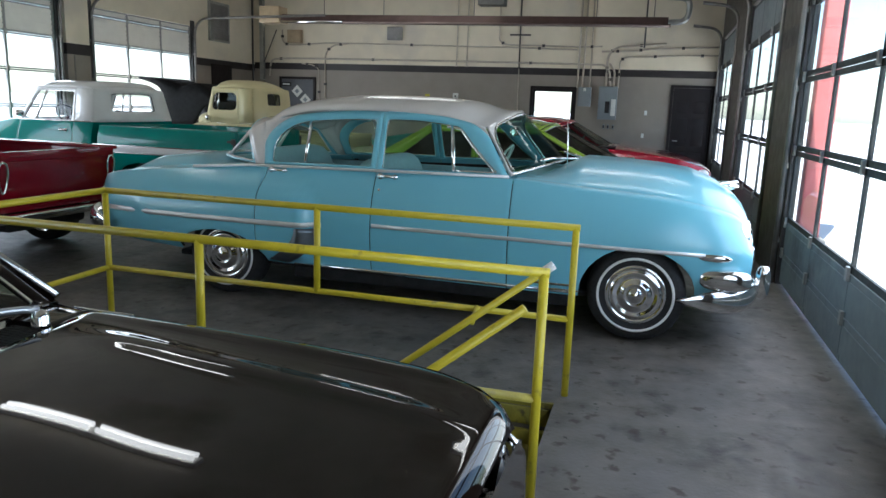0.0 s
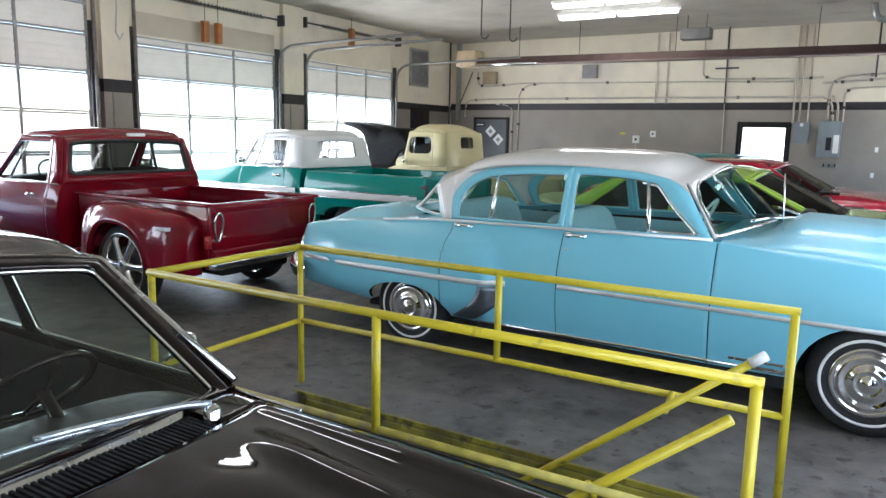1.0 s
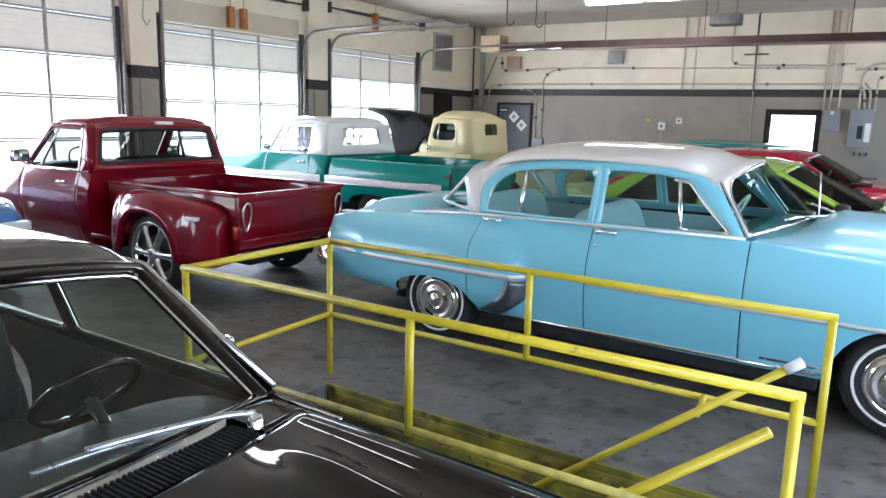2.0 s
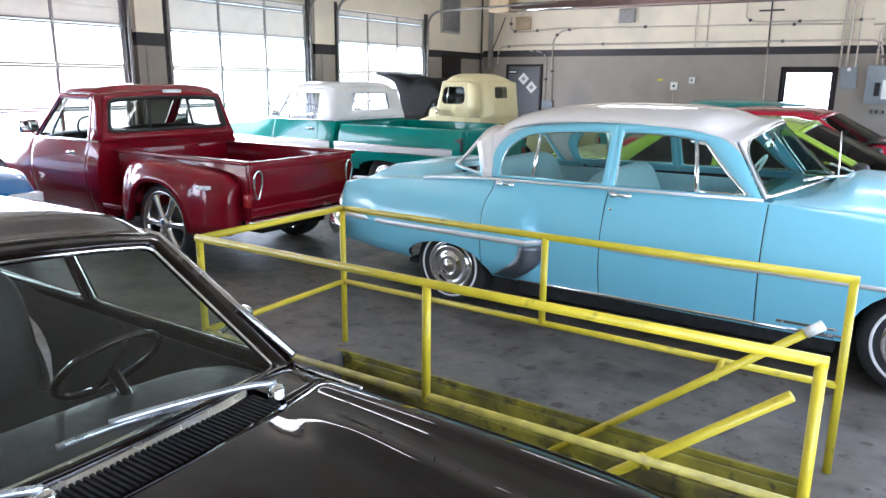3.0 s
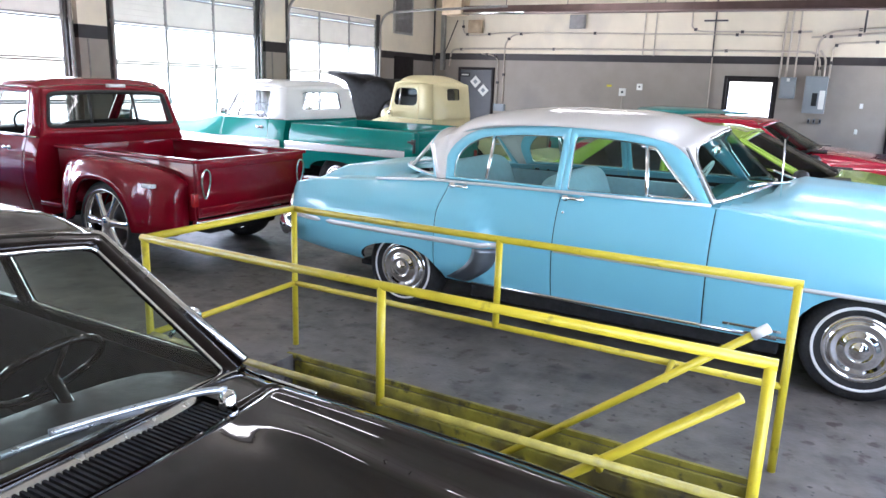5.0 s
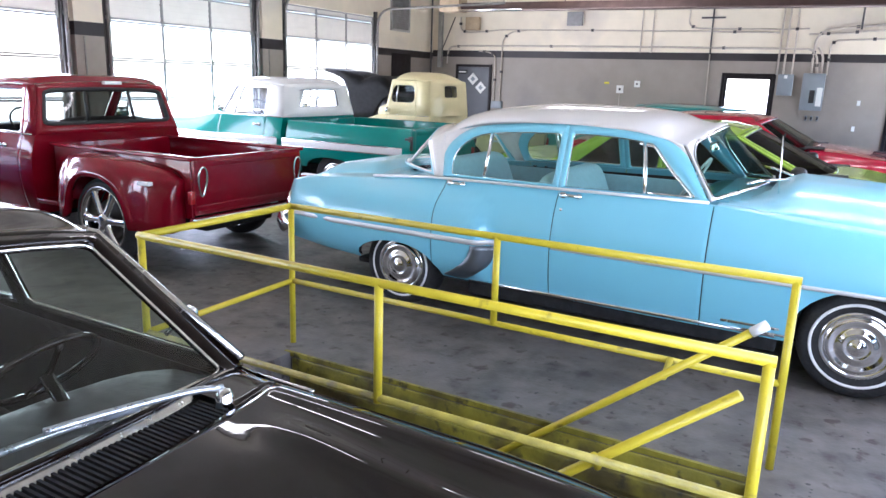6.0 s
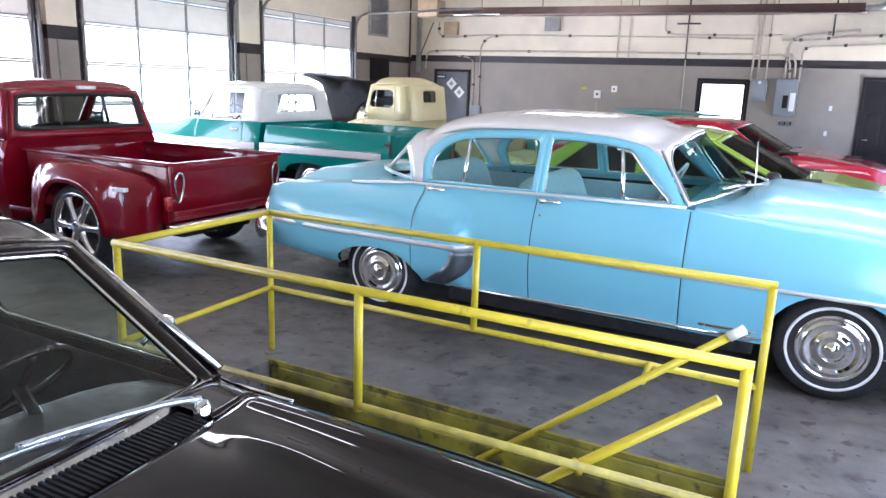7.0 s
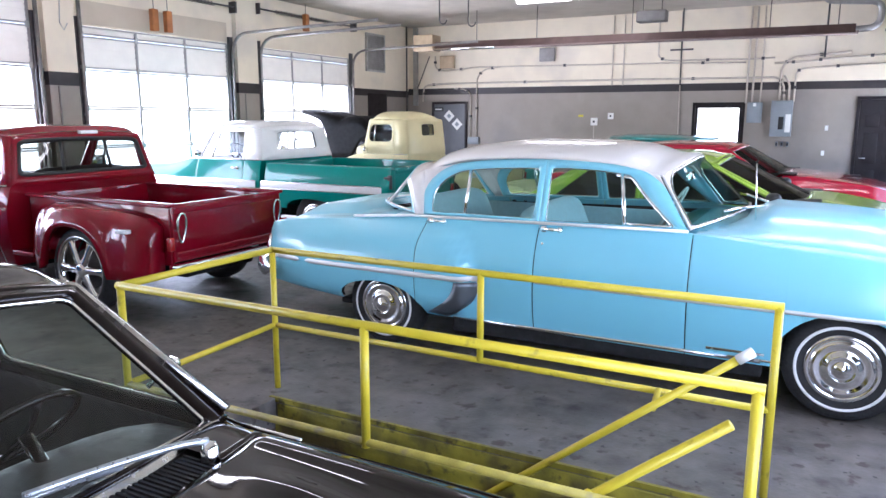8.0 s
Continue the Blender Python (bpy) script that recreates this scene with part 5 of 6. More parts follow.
    part("rear_shelf", boxes((-1.95, -1.45, -0.66, 0.66, 0.96, 0.985), bevel=0.01), "seat_blue", c)
    part("inner_mirror", boxes((0.50, 0.53, -0.12, 0.12, 1.33, 1.40), bevel=0.014), "chrome", c)
    for sd in (1, -1):
        part("door_card", boxes((-1.95, 0.6, sd * 0.78, sd * 0.80, 0.4, 1.0), bevel=0.008), "seat_blue", c)
        part("sun_visor", boxes((0.30, 0.48, sd * 0.12, sd * 0.5, 1.44, 1.455), bevel=0.005), "seat_cream", c)
    part("floor_mat", boxes((-1.9, 0.9, -0.78, 0.78, 0.32, 0.36)), "seat_dark", c, smooth=False)
    wheels(c, (1.58, -1.61), 0.905, 0.335, "whitewall")
    return c


def pickup(name, label, m, p):
    """A pickup with its nose towards +x. p: sizes and colours."""
    c = thing(name, label, "pickup truck", m)
    paint_, top_ = p["paint"], p["top"]
    zb, zt, roof_z = p["belt"], p["edge"], p["roof"]
    xr, xf, xn = p["cab_rear"], p["cowl"], p["nose"]
    r, fa, ra = p["wheel"], p["front_axle"], p["rear_axle"]
    hw = p["half"]
    rounded, post = p.get("round", 0.0), p.get("post", 0.30)
    # cab and front
    s = Shape(xr, xn,
              low=curve_of((xr, p["sill"]), (xn, p["sill"] + 0.06)),
              shoulder=curve_of((xr, zb), (xf, zb - 0.01), ((xf + xn) / 2, p["hood"] - 0.06), (xn - 0.15, p["hood"] - 0.10), (xn, p["hood"] - 0.2)),
              crown=curve_of((xr, zb + 0.02), (xf, zb + 0.03), ((xf + xn) / 2, p["hood"] + 0.02), (xn - 0.12, p["hood"] - 0.01), (xn, p["hood"] - 0.12)),
              wide=curve_of((xr, hw - 0.03), (xr + 0.2, hw), (xn - 0.3, hw), (xn, hw - 0.07)),
              top_wide=curve_of((xr, hw - 0.10), (xr + 0.2, hw - 0.07), (xn - 0.3, hw - 0.08), (xn, hw - 0.14)),
              low_wide=curve_of((xr, hw - 0.08), (xn, hw - 0.08)),
              arches=[(fa, r + 0.07, r * 2 + 0.05)], z_wide=0.8, power=4.0, root=3.0)
    s.build(c, [
        ("", "", lambda x, sd, k, y, z: xr + 0.02 < x < xf and k >= 14),
        ("bonnet", paint_, lambda x, sd, k, y, z: x > xf and y < hw - 0.2 and k >= 12),
        ("door", paint_, lambda x, sd, k, y, z: xr + post < x < xf - 0.02),
        ("cab_body", paint_, lambda x, sd, k, y, z: x <= xr + post),
        ("front_wing", paint_, lambda x, sd, k, y, z: True)], (xr + post, xf - 0.02), 0.07)
    s.nose(c, paint_, True)
    s.nose(c, paint_, False, "cab_back_panel")
    tr = p.get("tuck", 0.13)
    a0, a1 = (xf, hw - 0.075, zb), (xf - p["rake"], hw - 0.075 - tr, zt)
    b0, b1 = (xr + post - 0.02, hw - 0.075, zb), (xr + post - 0.02 + p["lean"] * 0.5, hw - 0.075 - tr, zt)
    c0, c1 = (xr, hw - 0.10, zb), (xr + p["lean"], hw - 0.10 - tr, zt - 0.01)
    for q in both((b0, a0, a1, b1)):
        window_panel(c, q, p.get("side_hole", (0.05, 0.93, 0.03, 0.90)), p.get("side_round", 0.06), top_, p["glass"], p["trim"], bars=((0.70, 0.74),))
    for q in both((c0, b0, b1, c1)):
        bm = grid_mesh([[Vector(q[0]).lerp(Vector(q[1]), u) * (1 - v) + Vector(q[3]).lerp(Vector(q[2]), u) * v for u in (0, 0.5, 1)] for v in (0, 0.33, 0.66, 1)])
        ob = part("cab_corner", bm, top_, c)
        sm = ob.modifiers.new("thickness", "SOLIDIFY")
        sm.thickness, sm.offset = 0.03, 0.0
    window_panel(c, [(a0[0], -a0[1], a0[2]), a0, a1, (a1[0], -a1[1], a1[2])], (0.04, 0.96, 0.05, 0.93), 0.05, top_, p["glass"], p["trim"],
                 bow0=(0.10, 0, 0.01), bow1=(0.06, 0, 0.03), name="windscreen_frame")
    window_panel(c, [c0, (c0[0], -c0[1], c0[2]), (c1[0], -c1[1], c1[2]), c1], p["rear_window"], p.get("rear_round", 0.06), top_, p["glass"], p["rear_trim"],
                 bow0=(-0.03, 0, 0), bow1=(-0.03, 0, 0.03), name="cab_back", trim_r=p.get("rear_trim_r", 0.011), bars=p.get("rear_bars", ()), bar_mat="black")
    ew = hw - 0.075 - tr
    roof_skin(c, (xf - p["rake"], ew, zt, 0.06, 0.03), (xr + p["lean"], ew - 0.025, zt - 0.01, -0.03, 0.03),
              curve_of((0, zt), (0.5, zt + 0.012), (1, zt - 0.01)), curve_of((0, zt + 0.03), (0.22, roof_z), (0.8 - rounded * 0.5, roof_z), (1, zt + 0.02)),
              curve_of((0, ew), (0.5, ew + 0.012), (1, ew - 0.025)), top_, power=3.0 - rounded, root=2.4 - rounded)
    # inside the cab
    seat(c, xr + 0.38, 0.72, 2 * hw - 0.45, p["seat"], 0.48, 0.56)
    part("dashboard", ball((xf - 0.12, 0, zb - 0.04), (0.16, hw - 0.14, 0.09), 10, 4.0), p["dash"], c)
    steering_wheel(c, xf - 0.42, 0.38, zb + 0.06, "black", 0.2, 50)
    floor_pan(c, xr + 0.02, xn - 0.25, hw - 0.12, p["sill"] - 0.05)
    # bed
    bx0, bx1, bh = p["tail"], xr - 0.05, p["bed_half"]
    bz0, bz1, fz = p["bed_low"], p["bed_top"], p["bed_floor"]
    if p["step_side"]:
        for sd in (1, -1):
            part("bed_side", boxes((bx0 + 0.03, bx1, sd * (bh - 0.03), sd * bh, bz0, bz1 - 0.02), bevel=0.006), paint_, c)
            part("bed_rail", boxes((bx0, bx1, sd * (bh - 0.045), sd * (bh + 0.045), bz1 - 0.035, bz1), bevel=0.012), paint_, c)
            # bulging wing over the wheel, from the step to the tail
            xw0, xw1 = ra + 0.69, bx0 + 0.13
            top = p["wing_top"]
            prof = curve_of((0, bz0 + 0.14), (0.03, top - 0.12), (0.10, top - 0.03), (0.25, top), (0.5, top - 0.01), (0.8, top - 0.045), (0.94, top - 0.085), (1, top - 0.15))
            outw = curve_of((0, hw - 0.06), (0.08, hw), (0.4, hw + 0.03), (0.85, hw + 0.01), (0.95, hw - 0.03), (1, hw - 0.08))
            rows = []
            n = 40
            for k in range(n + 1):
                u = k / n
                x = xw0 + (xw1 - xw0) * u
                out, ztop = outw(u), prof(u)
                un = (x - ra) / (r + 0.06)
                zlow = bz0 - 0.11
                if abs(un) < 1:
                    zlow = max(zlow, r * 0.9 + (r * 1.1 + 0.03) * (1 - abs(un) ** 2.6) ** 0.5)
                zlow = min(zlow, ztop - 0.06)
                sec = [(bh, ztop)]
                for j in range(1, 11):
                    a = j / 10
                    th = a * math.pi / 2
                    z = ztop - 0.012 * math.sin(th) - (ztop - zlow - 0.012) * (1 - math.cos(th)) ** 1.15
                    lip = 0.03 * math.exp(-((z - zlow) / 0.045) ** 2) * max(0.0, min(1.0, (1.2 - abs(un)) / 0.15))
                    sec.append((bh + (out - bh) * math.sin(th) ** 0.5 + lip, z))
                sec.append((out - 0.035, zlow - 0.002))
                rows.append([(x, sd * y, z) for y, z in sec])
            rows.append([(xw1 - 0.012, sd * (bh + (abs(y) - bh) * 0.9), bz0 - 0.02 + (z - bz0 + 0.02) * 0.92) for _, y, z in rows[-1]])
            rows.append([(xw1 - 0.014, sd * (bh + (abs(y) - bh) * 0.05), bz0 - 0.02 + (z - bz0 + 0.02) * 0.9) for _, y, z in rows[-2]])
            ob = part("rear_wing", grid_mesh(rows), paint_, c)
            sm = ob.modifiers.new("thickness", "SOLIDIFY")
            sm.thickness, sm.offset = 0.02, 0.0
            part("step_plate", boxes((ra + 0.69, bx1 + 0.04, sd * bh, sd * (hw - 0.04), p["bed_low"] - 0.04, p["bed_low"]), bevel=0.008), paint_, c)
            part("tail_lamp", boxes((bx0 - 0.03, bx0 + 0.02, sd * (bh + 0.0), sd * (bh + 0.06), bz0 + 0.14, bz0 + 0.26), bevel=0.012), "lamp_red", c)
            part("side_marker", boxes((bx0 + 0.26, bx0 + 0.40, sd * (hw - 0.03), sd * (hw + 0.024), 0.80, 0.835), bevel=0.006), "lamp_white", c)
            loop = [(bx0 - 0.02 - 0.012 * math.sin(t), sd * (bh - 0.09) + 0.008 * math.sin(2 * t) + 0.045 * math.cos(t), bz1 - 0.22 + 0.13 * math.sin(t)) for t in (2 * math.pi * k / 24 for k in range(25))]
            part("tailgate_chain", tube(loop, 0.010, 6, caps=False), "chrome", c)
    else:
        sb = Shape(bx0, bx1, low=curve_of((bx0, bz0 + 0.04), (bx1, bz0)), shoulder=curve_of((bx0, bz1 - 0.03), (bx1, bz1 - 0.03)), crown=curve_of((bx0, bz1), (bx1, bz1)),
                   wide=curve_of((bx0, hw), (bx1, hw)), top_wide=curve_of((bx0, hw - 0.06), (bx1, hw - 0.06)), low_wide=curve_of((bx0, hw - 0.06), (bx1, hw - 0.06)),
                   arches=[(ra, r + 0.08, p["arch_top"])], z_wide=0.85, power=14, root=3)
        sb.build(c, [("", "", lambda x, sd, k, y, z: y < bh), ("bed_side", paint_, lambda x, sd, k, y, z: True)], (), 0.08)
        for sd in (1, -1):
            part("bed_side_inner", boxes((bx0 + 0.03, bx1, sd * (bh - 0.02), sd * bh, fz, bz1 - 0.006), bevel=0.004), paint_, c)
            part("tail_lamp", boxes((bx0 - 0.02, bx0 + 0.02, sd * (hw - 0.14), sd * (hw - 0.05), 0.58, 0.80), bevel=0.01), "lamp_red", c)
            part("end_post", boxes((bx0 - 0.004, bx0 + 0.03, sd * (bh - 0.01), sd * (hw - 0.035), bz0 + 0.05, bz1 - 0.02), bevel=0.006), paint_, c)
            part("tailgate_latch", boxes((bx0 - 0.02, bx0 + 0.08, sd * (hw - 0.05), sd * (hw + 0.0), bz1 - 0.15, bz1 - 0.12), (bx0 - 0.022, bx0 + 0.03, sd * (hw - 0.05), sd * (hw - 0.01), bz1 - 0.28, bz1 - 0.10), bevel=0.006), "dark_steel", c)
            for z, hgt, mt in ((p["band"], 0.085, "white"), (p["band"] + 0.05, 0.010, "chrome"), (p["band"] - 0.05, 0.010, "chrome")):
                part("side_band", boxes((bx0 + 0.12, bx1, sd * (hw + 0.001), sd * (hw + 0.007), z - hgt / 2, z + hgt / 2), bevel=0.002), mt, c)
                part("side_band", boxes((xr + 0.05, xn - 0.25, sd * (hw + 0.001), sd * (hw + 0.007), z - hgt / 2, z + hgt / 2), bevel=0.002), mt, c)
    part("bed_front", boxes((bx1 - 0.03, bx1, -bh + 0.02, bh - 0.02, fz, bz1 - 0.01), bevel=0.005), paint_, c)
    for k in range(7):
        w = 2 * (bh - 0.03) / 7
        part("bed_plank", boxes((bx0 + 0.03, bx1 - 0.03, -bh + 0.03 + k * w + 0.004, -bh + 0.03 + (k + 1) * w - 0.004, fz - 0.03, fz), bevel=0.004), p["bed_mat"], c)
    tg = part("tailgate", boxes((bx0, bx0 + 0.035, -bh + 0.01, bh - 0.01, bz0 + 0.03, bz1 - 0.006), bevel=0.008), paint_, c)
    part("tailgate_rim", boxes((bx0 - 0.012, bx0 + 0.002, -bh + 0.03, bh - 0.03, bz1 - 0.09, bz1 - 0.03), (bx0 - 0.012, bx0 + 0.002, -bh + 0.03, bh - 0.03, bz0 + 0.06, bz0 + 0.12), bevel=0.008), paint_, tg)
    part("rear_bumper", boxes((bx0 - 0.09, bx0 + 0.03, -bh - 0.04, bh + 0.04, bz0 - 0.05, bz0 + 0.02), bevel=0.018), p["bumper"], c)
    part("chassis", boxes((bx0 + 0.2, xn - 0.3, -0.45, -0.35, r - 0.03, r + 0.12), (bx0 + 0.2, xn - 0.3, 0.35, 0.45, r - 0.03, r + 0.12), (ra - 0.06, ra + 0.06, -hw + 0.2, hw - 0.2, r - 0.05, r + 0.05)), "dark_liner", c, smooth=False)
    part("fuel_tank", boxes((bx0 + 0.15, bx0 + 0.7, -0.45, 0.45, bz0 - 0.18, bz0), bevel=0.05), "dark_liner", c)
    part("front_bumper", boxes((xn, xn + 0.1, -hw + 0.02, hw - 0.02, p["sill"] + 0.05, p["sill"] + 0.2), bevel=0.03), "chrome", c)
    part("grille", boxes((xn - 0.01, xn + 0.02, -hw + 0.3, hw - 0.3, p["sill"] + 0.3, p["hood"] - 0.22), bevel=0.01), "dull_chrome", c)
    for sd in (1, -1):
        part("headlight", ball((xn + 0.0, sd * (hw - 0.2), p["hood"] - 0.32), (0.04, 0.09, 0.09), 10), "lamp_white", c)
        mirror_on(c, xf - 0.12, sd * (hw - 0.06), zb + 0.02, sd, "chrome", p.get("mirror", 1.0))
        handle_on(c, xr + 0.46, sd * (hw - 0.035), zb - 0.12, sd)
        if "marker" in p:
            part("marker_lamp", boxes((xn - 0.16, xn - 0.05, sd * (hw - 0.05), sd * (hw + 0.008), p["marker"], p["marker"] + 0.10), bevel=0.01), "amber", c)
        strip(c, [(xr + 0.02, sd * (hw - 0.068), zb + 0.004), (xf, sd * (hw - 0.068), zb + 0.004)], 0.008, name="belt_moulding")
    wheels(c, (fa, ra), hw - 0.03 - p.get("inset", 0.0), r, p["wheels"])
    return c


def flip(x, y):
    return Matrix.Translation((x, y, 0)) @ Matrix.Rotation(math.pi, 4, "Z")


def low_car(name, label, m, p):
    """A two-box or three-box car, nose towards +x."""
    c = thing(name, label, "car", m)
    x0, x1, hw = p["tail"], p["nose"], p["half"]
    xa, xb, xc, xd = p["cowl"], p["ws_top"], p["bl_top"], p["bl_base"]
    zb, zt, zr = p["belt"], p["edge"], p["roof"]
    zh, zd, zn = p["cowl_z"], p["deck_z"], p["nose_z"]
    r, fa, ra = p["wheel"], p["front_axle"], p["rear_axle"]
    s = Shape(x0, x1,
              low=curve_of((x0, 0.38), (x0 + 0.6, 0.24), (x1 - 0.6, 0.22), (x1, 0.34)),
              shoulder=curve_of((x0, zd - 0.16), (x0 + 0.2, zd - 0.05), (xd, zb), (xa, zb - 0.02), ((xa + x1) / 2, (zh + zn) / 2 - 0.01), (x1 - 0.12, zn - 0.04), (x1, zn - 0.14)),
              crown=curve_of((x0, zd - 0.08), (x0 + 0.15, zd), (xd, zb + 0.02), (xa, zh), ((xa + x1) / 2, (zh + zn) / 2 + p.get("arc", 0.03)), (x1 - p.get("drop", 0.12), zn), (x1, zn - 0.08)),
              wide=curve_of((x0, hw - 0.12), (x0 + 0.35, hw - 0.01), (0, hw), (x1 - 0.45, hw - 0.01), (x1, hw - 0.14)),
              top_wide=curve_of((x0, hw - 0.2), (x0 + 0.35, hw - 0.09), (x1 - 0.45, hw - 0.10), (x1, hw - 0.24)),
              low_wide=curve_of((x0, hw - 0.16), (0, hw - 0.06), (x1, hw - 0.2)),
              arches=[(fa, r + 0.05, 2 * r + 0.03), (ra, r + 0.05, 2 * r + 0.03)], z_wide=0.6, bump=p.get("bump"), power=p.get("power", 4.0), root=p.get("root", 2.4))
    pt = p["paint"]
    cut = (xa - 0.02, p["b_post"], xd + 0.25)
    s.build(c, [
        ("", "", lambda x, sd, k, y, z: xd + 0.06 < x < xa - 0.16 and k >= 14),
        ("", "", lambda x, sd, k, y, z: x >= xa - 0.16 and k >= p.get("open_from", 99)),
        ("bonnet", pt, lambda x, sd, k, y, z: "open_from" not in p and x > xa - 0.02 and y < hw - 0.22 and k >= 12),
        ("boot_lid", pt, lambda x, sd, k, y, z: x < xd and y < hw - 0.25 and k >= 12),
        ("front_door", pt, lambda x, sd, k, y, z: p["b_post"] < x < xa - 0.02),
        ("rear_door", pt, lambda x, sd, k, y, z: xd + 0.25 < x <= p["b_post"]),
        ("front_wing", pt, lambda x, sd, k, y, z: x >= xa - 0.02),
        ("rear_wing", pt, lambda x, sd, k, y, z: True)], cut, 0.06)
    s.nose(c, pt, True)
    s.nose(c, pt, False, "tail_panel")
    floor_pan(c, x0 + 0.4, x1 - 0.3, hw - 0.14, 0.2)
    bw, tw = hw - 0.09 - p.get("inset", 0.0), hw - 0.09 - p["tuck"]
    a0, a1 = (xa - p["wrap"], bw, zb), (xb, tw, zt)
    b0, b1 = (p["b_post"], bw + 0.005, zb), (p["b_post"] - 0.03, tw + 0.01, zt + 0.01)
    d0, d1 = (xd + 0.1, bw - 0.02, zb), (xc, tw - 0.01, zt - 0.01)
    g = p["glass"]
    for q in both((b0, a0, a1, b1)):
        window_panel(c, q, (0.03, 0.94, 0.03, 0.90), 0.04, p.get("pillar", pt), g, p["trim"])
    for q in both((d0, b0, b1, d1)):
        window_panel(c, q, (0.22, 0.96, 0.04, 0.88), 0.06, p.get("pillar", pt), g, p["trim"])
    bow = p["bow"]
    window_panel(c, [(a0[0], -a0[1], a0[2]), a0, a1, (a1[0], -a1[1], a1[2])], p.get("ws_hole", (0.025, 0.975, 0.03, 0.95)), 0.035, p.get("pillar", pt), p["ws_glass"], p["trim"],
                 bow0=(bow, 0, zh - zb), bow1=(bow * 0.6, 0, (zr - zt) * 0.7), name="windscreen_frame")
    window_panel(c, [d0, (d0[0], -d0[1], d0[2]), (d1[0], -d1[1], d1[2]), d1], (0.05, 0.95, 0.05, 0.93), 0.06, pt, g, p["trim"],
                 bow0=(-0.16, 0, 0.01), bow1=(-0.05, 0, (zr - zt) * 0.7), name="rear_window_frame")
    roof_skin(c, (xb, tw, zt, bow * 0.6, (zr - zt) * 0.7), (xc, tw - 0.01, zt - 0.01, -0.05, (zr - zt) * 0.7),
              curve_of((0, zt), (0.4, zt + 0.012), (1, zt - 0.01)), curve_of((0, zt + (zr - zt) * 0.7), (0.25, zr), (0.6, zr), (1, zt + (zr - zt) * 0.68)),
              curve_of((0, tw), (0.4, tw + 0.012), (1, tw - 0.01)), p.get("roof_paint", pt), power=2.8, root=2.2)
    seat_m = p["seat"]
    for sy in (-0.36, 0.36):
        seat(c, p["b_post"] + 0.05, 0.48, 0.52, seat_m, 0.5, 0.6, sy)
    seat(c, p["b_post"] - 0.85, 0.50, 1.2, seat_m, 0.45, 0.5)
    part("dashboard", ball((xa - 0.20, 0, zb - 0.07), (0.24, bw - 0.05, 0.09), 10, 4.0), "black", c)
    steering_wheel(c, xa - p.get("wheel_back", 0.62), 0.36, zb + p.get("wheel_up", 0.03), p.get("rim", "black"), p.get("wheel_r", 0.19), p.get("wheel_tilt", 66))
    part("floor_mat", boxes((xd, xa, -bw + 0.03, bw - 0.03, 0.26, 0.29)), "seat_dark", c, smooth=False)
    for sd in (1, -1):
        part("tail_lamp", boxes((x0 - 0.02, x0 + 0.05, sd * 0.3, sd * (hw - 0.2), zd - 0.30, zd - 0.17), bevel=0.02), "lamp_red", c)
        handle_on(c, p["b_post"] + 0.14, sd * (s.side_y(p["b_post"], zb - 0.16) + 0.002), zb - 0.16, sd)
    wheels(c, (fa, ra), hw - 0.05, r, p["wheels"])
    return c, s


sky_sedan()

pickup("pickup_truck", "lowered dark red stepside pickup with chrome spoke wheels", flip(-6.27, 5.78), dict(
    paint="maroon", top="maroon", belt=1.12, edge=1.60, roof=1.69, cab_rear=-0.67, cowl=0.62, nose=2.1, wheel=0.40, front_axle=1.46, rear_axle=-1.70,
    half=0.95, sill=0.34, hood=1.06, rake=0.46, lean=0.10, tuck=0.11, post=0.17, mirror=1.5, marker=0.80, glass="smoke_glass", trim="chrome", rear_window=(0.045, 0.955, 0.20, 0.89), rear_round=0.06, rear_trim_r=0.026,
    rear_trim="black", rear_bars=(0.33, 0.67), seat="seat_dark", dash="black", tail=-2.70, bed_half=0.71, bed_low=0.50, bed_top=1.05, bed_floor=0.66, step_side=True, wing_top=1.0,
    bed_mat="maroon", bumper="chrome", wheels="spoke"))
lamp = tagged(part("cab_lamp", boxes((-5.56, -5.50, 5.66, 5.86, 1.615, 1.65), bevel=0.008), "lamp_white", None), "pale high-level lamp above a pickup's rear window", "lamp")

pickup("pickup_truck", "teal sixties pickup with white cab top and side band", flip(-6.51, 9.62), dict(
    paint="teal", top="white", belt=1.17, edge=1.63, roof=1.73, cab_rear=-0.64, cowl=0.62, nose=1.92, wheel=0.36, front_axle=1.30, rear_axle=-1.55,
    half=0.94, sill=0.36, hood=1.10, rake=0.28, lean=0.07, tuck=0.11, glass="glass", trim="chrome", rear_window=(0.20, 0.78, 0.30, 0.84), rear_round=0.06,
    rear_trim="black", seat="seat_dark", dash="white", tail=-2.89, bed_half=0.80, bed_low=0.50, bed_top=1.14, bed_floor=0.72, step_side=False, arch_top=0.66, band=0.83,
    bed_mat="teal", bumper="chrome", wheels="cap", inset=0.10))

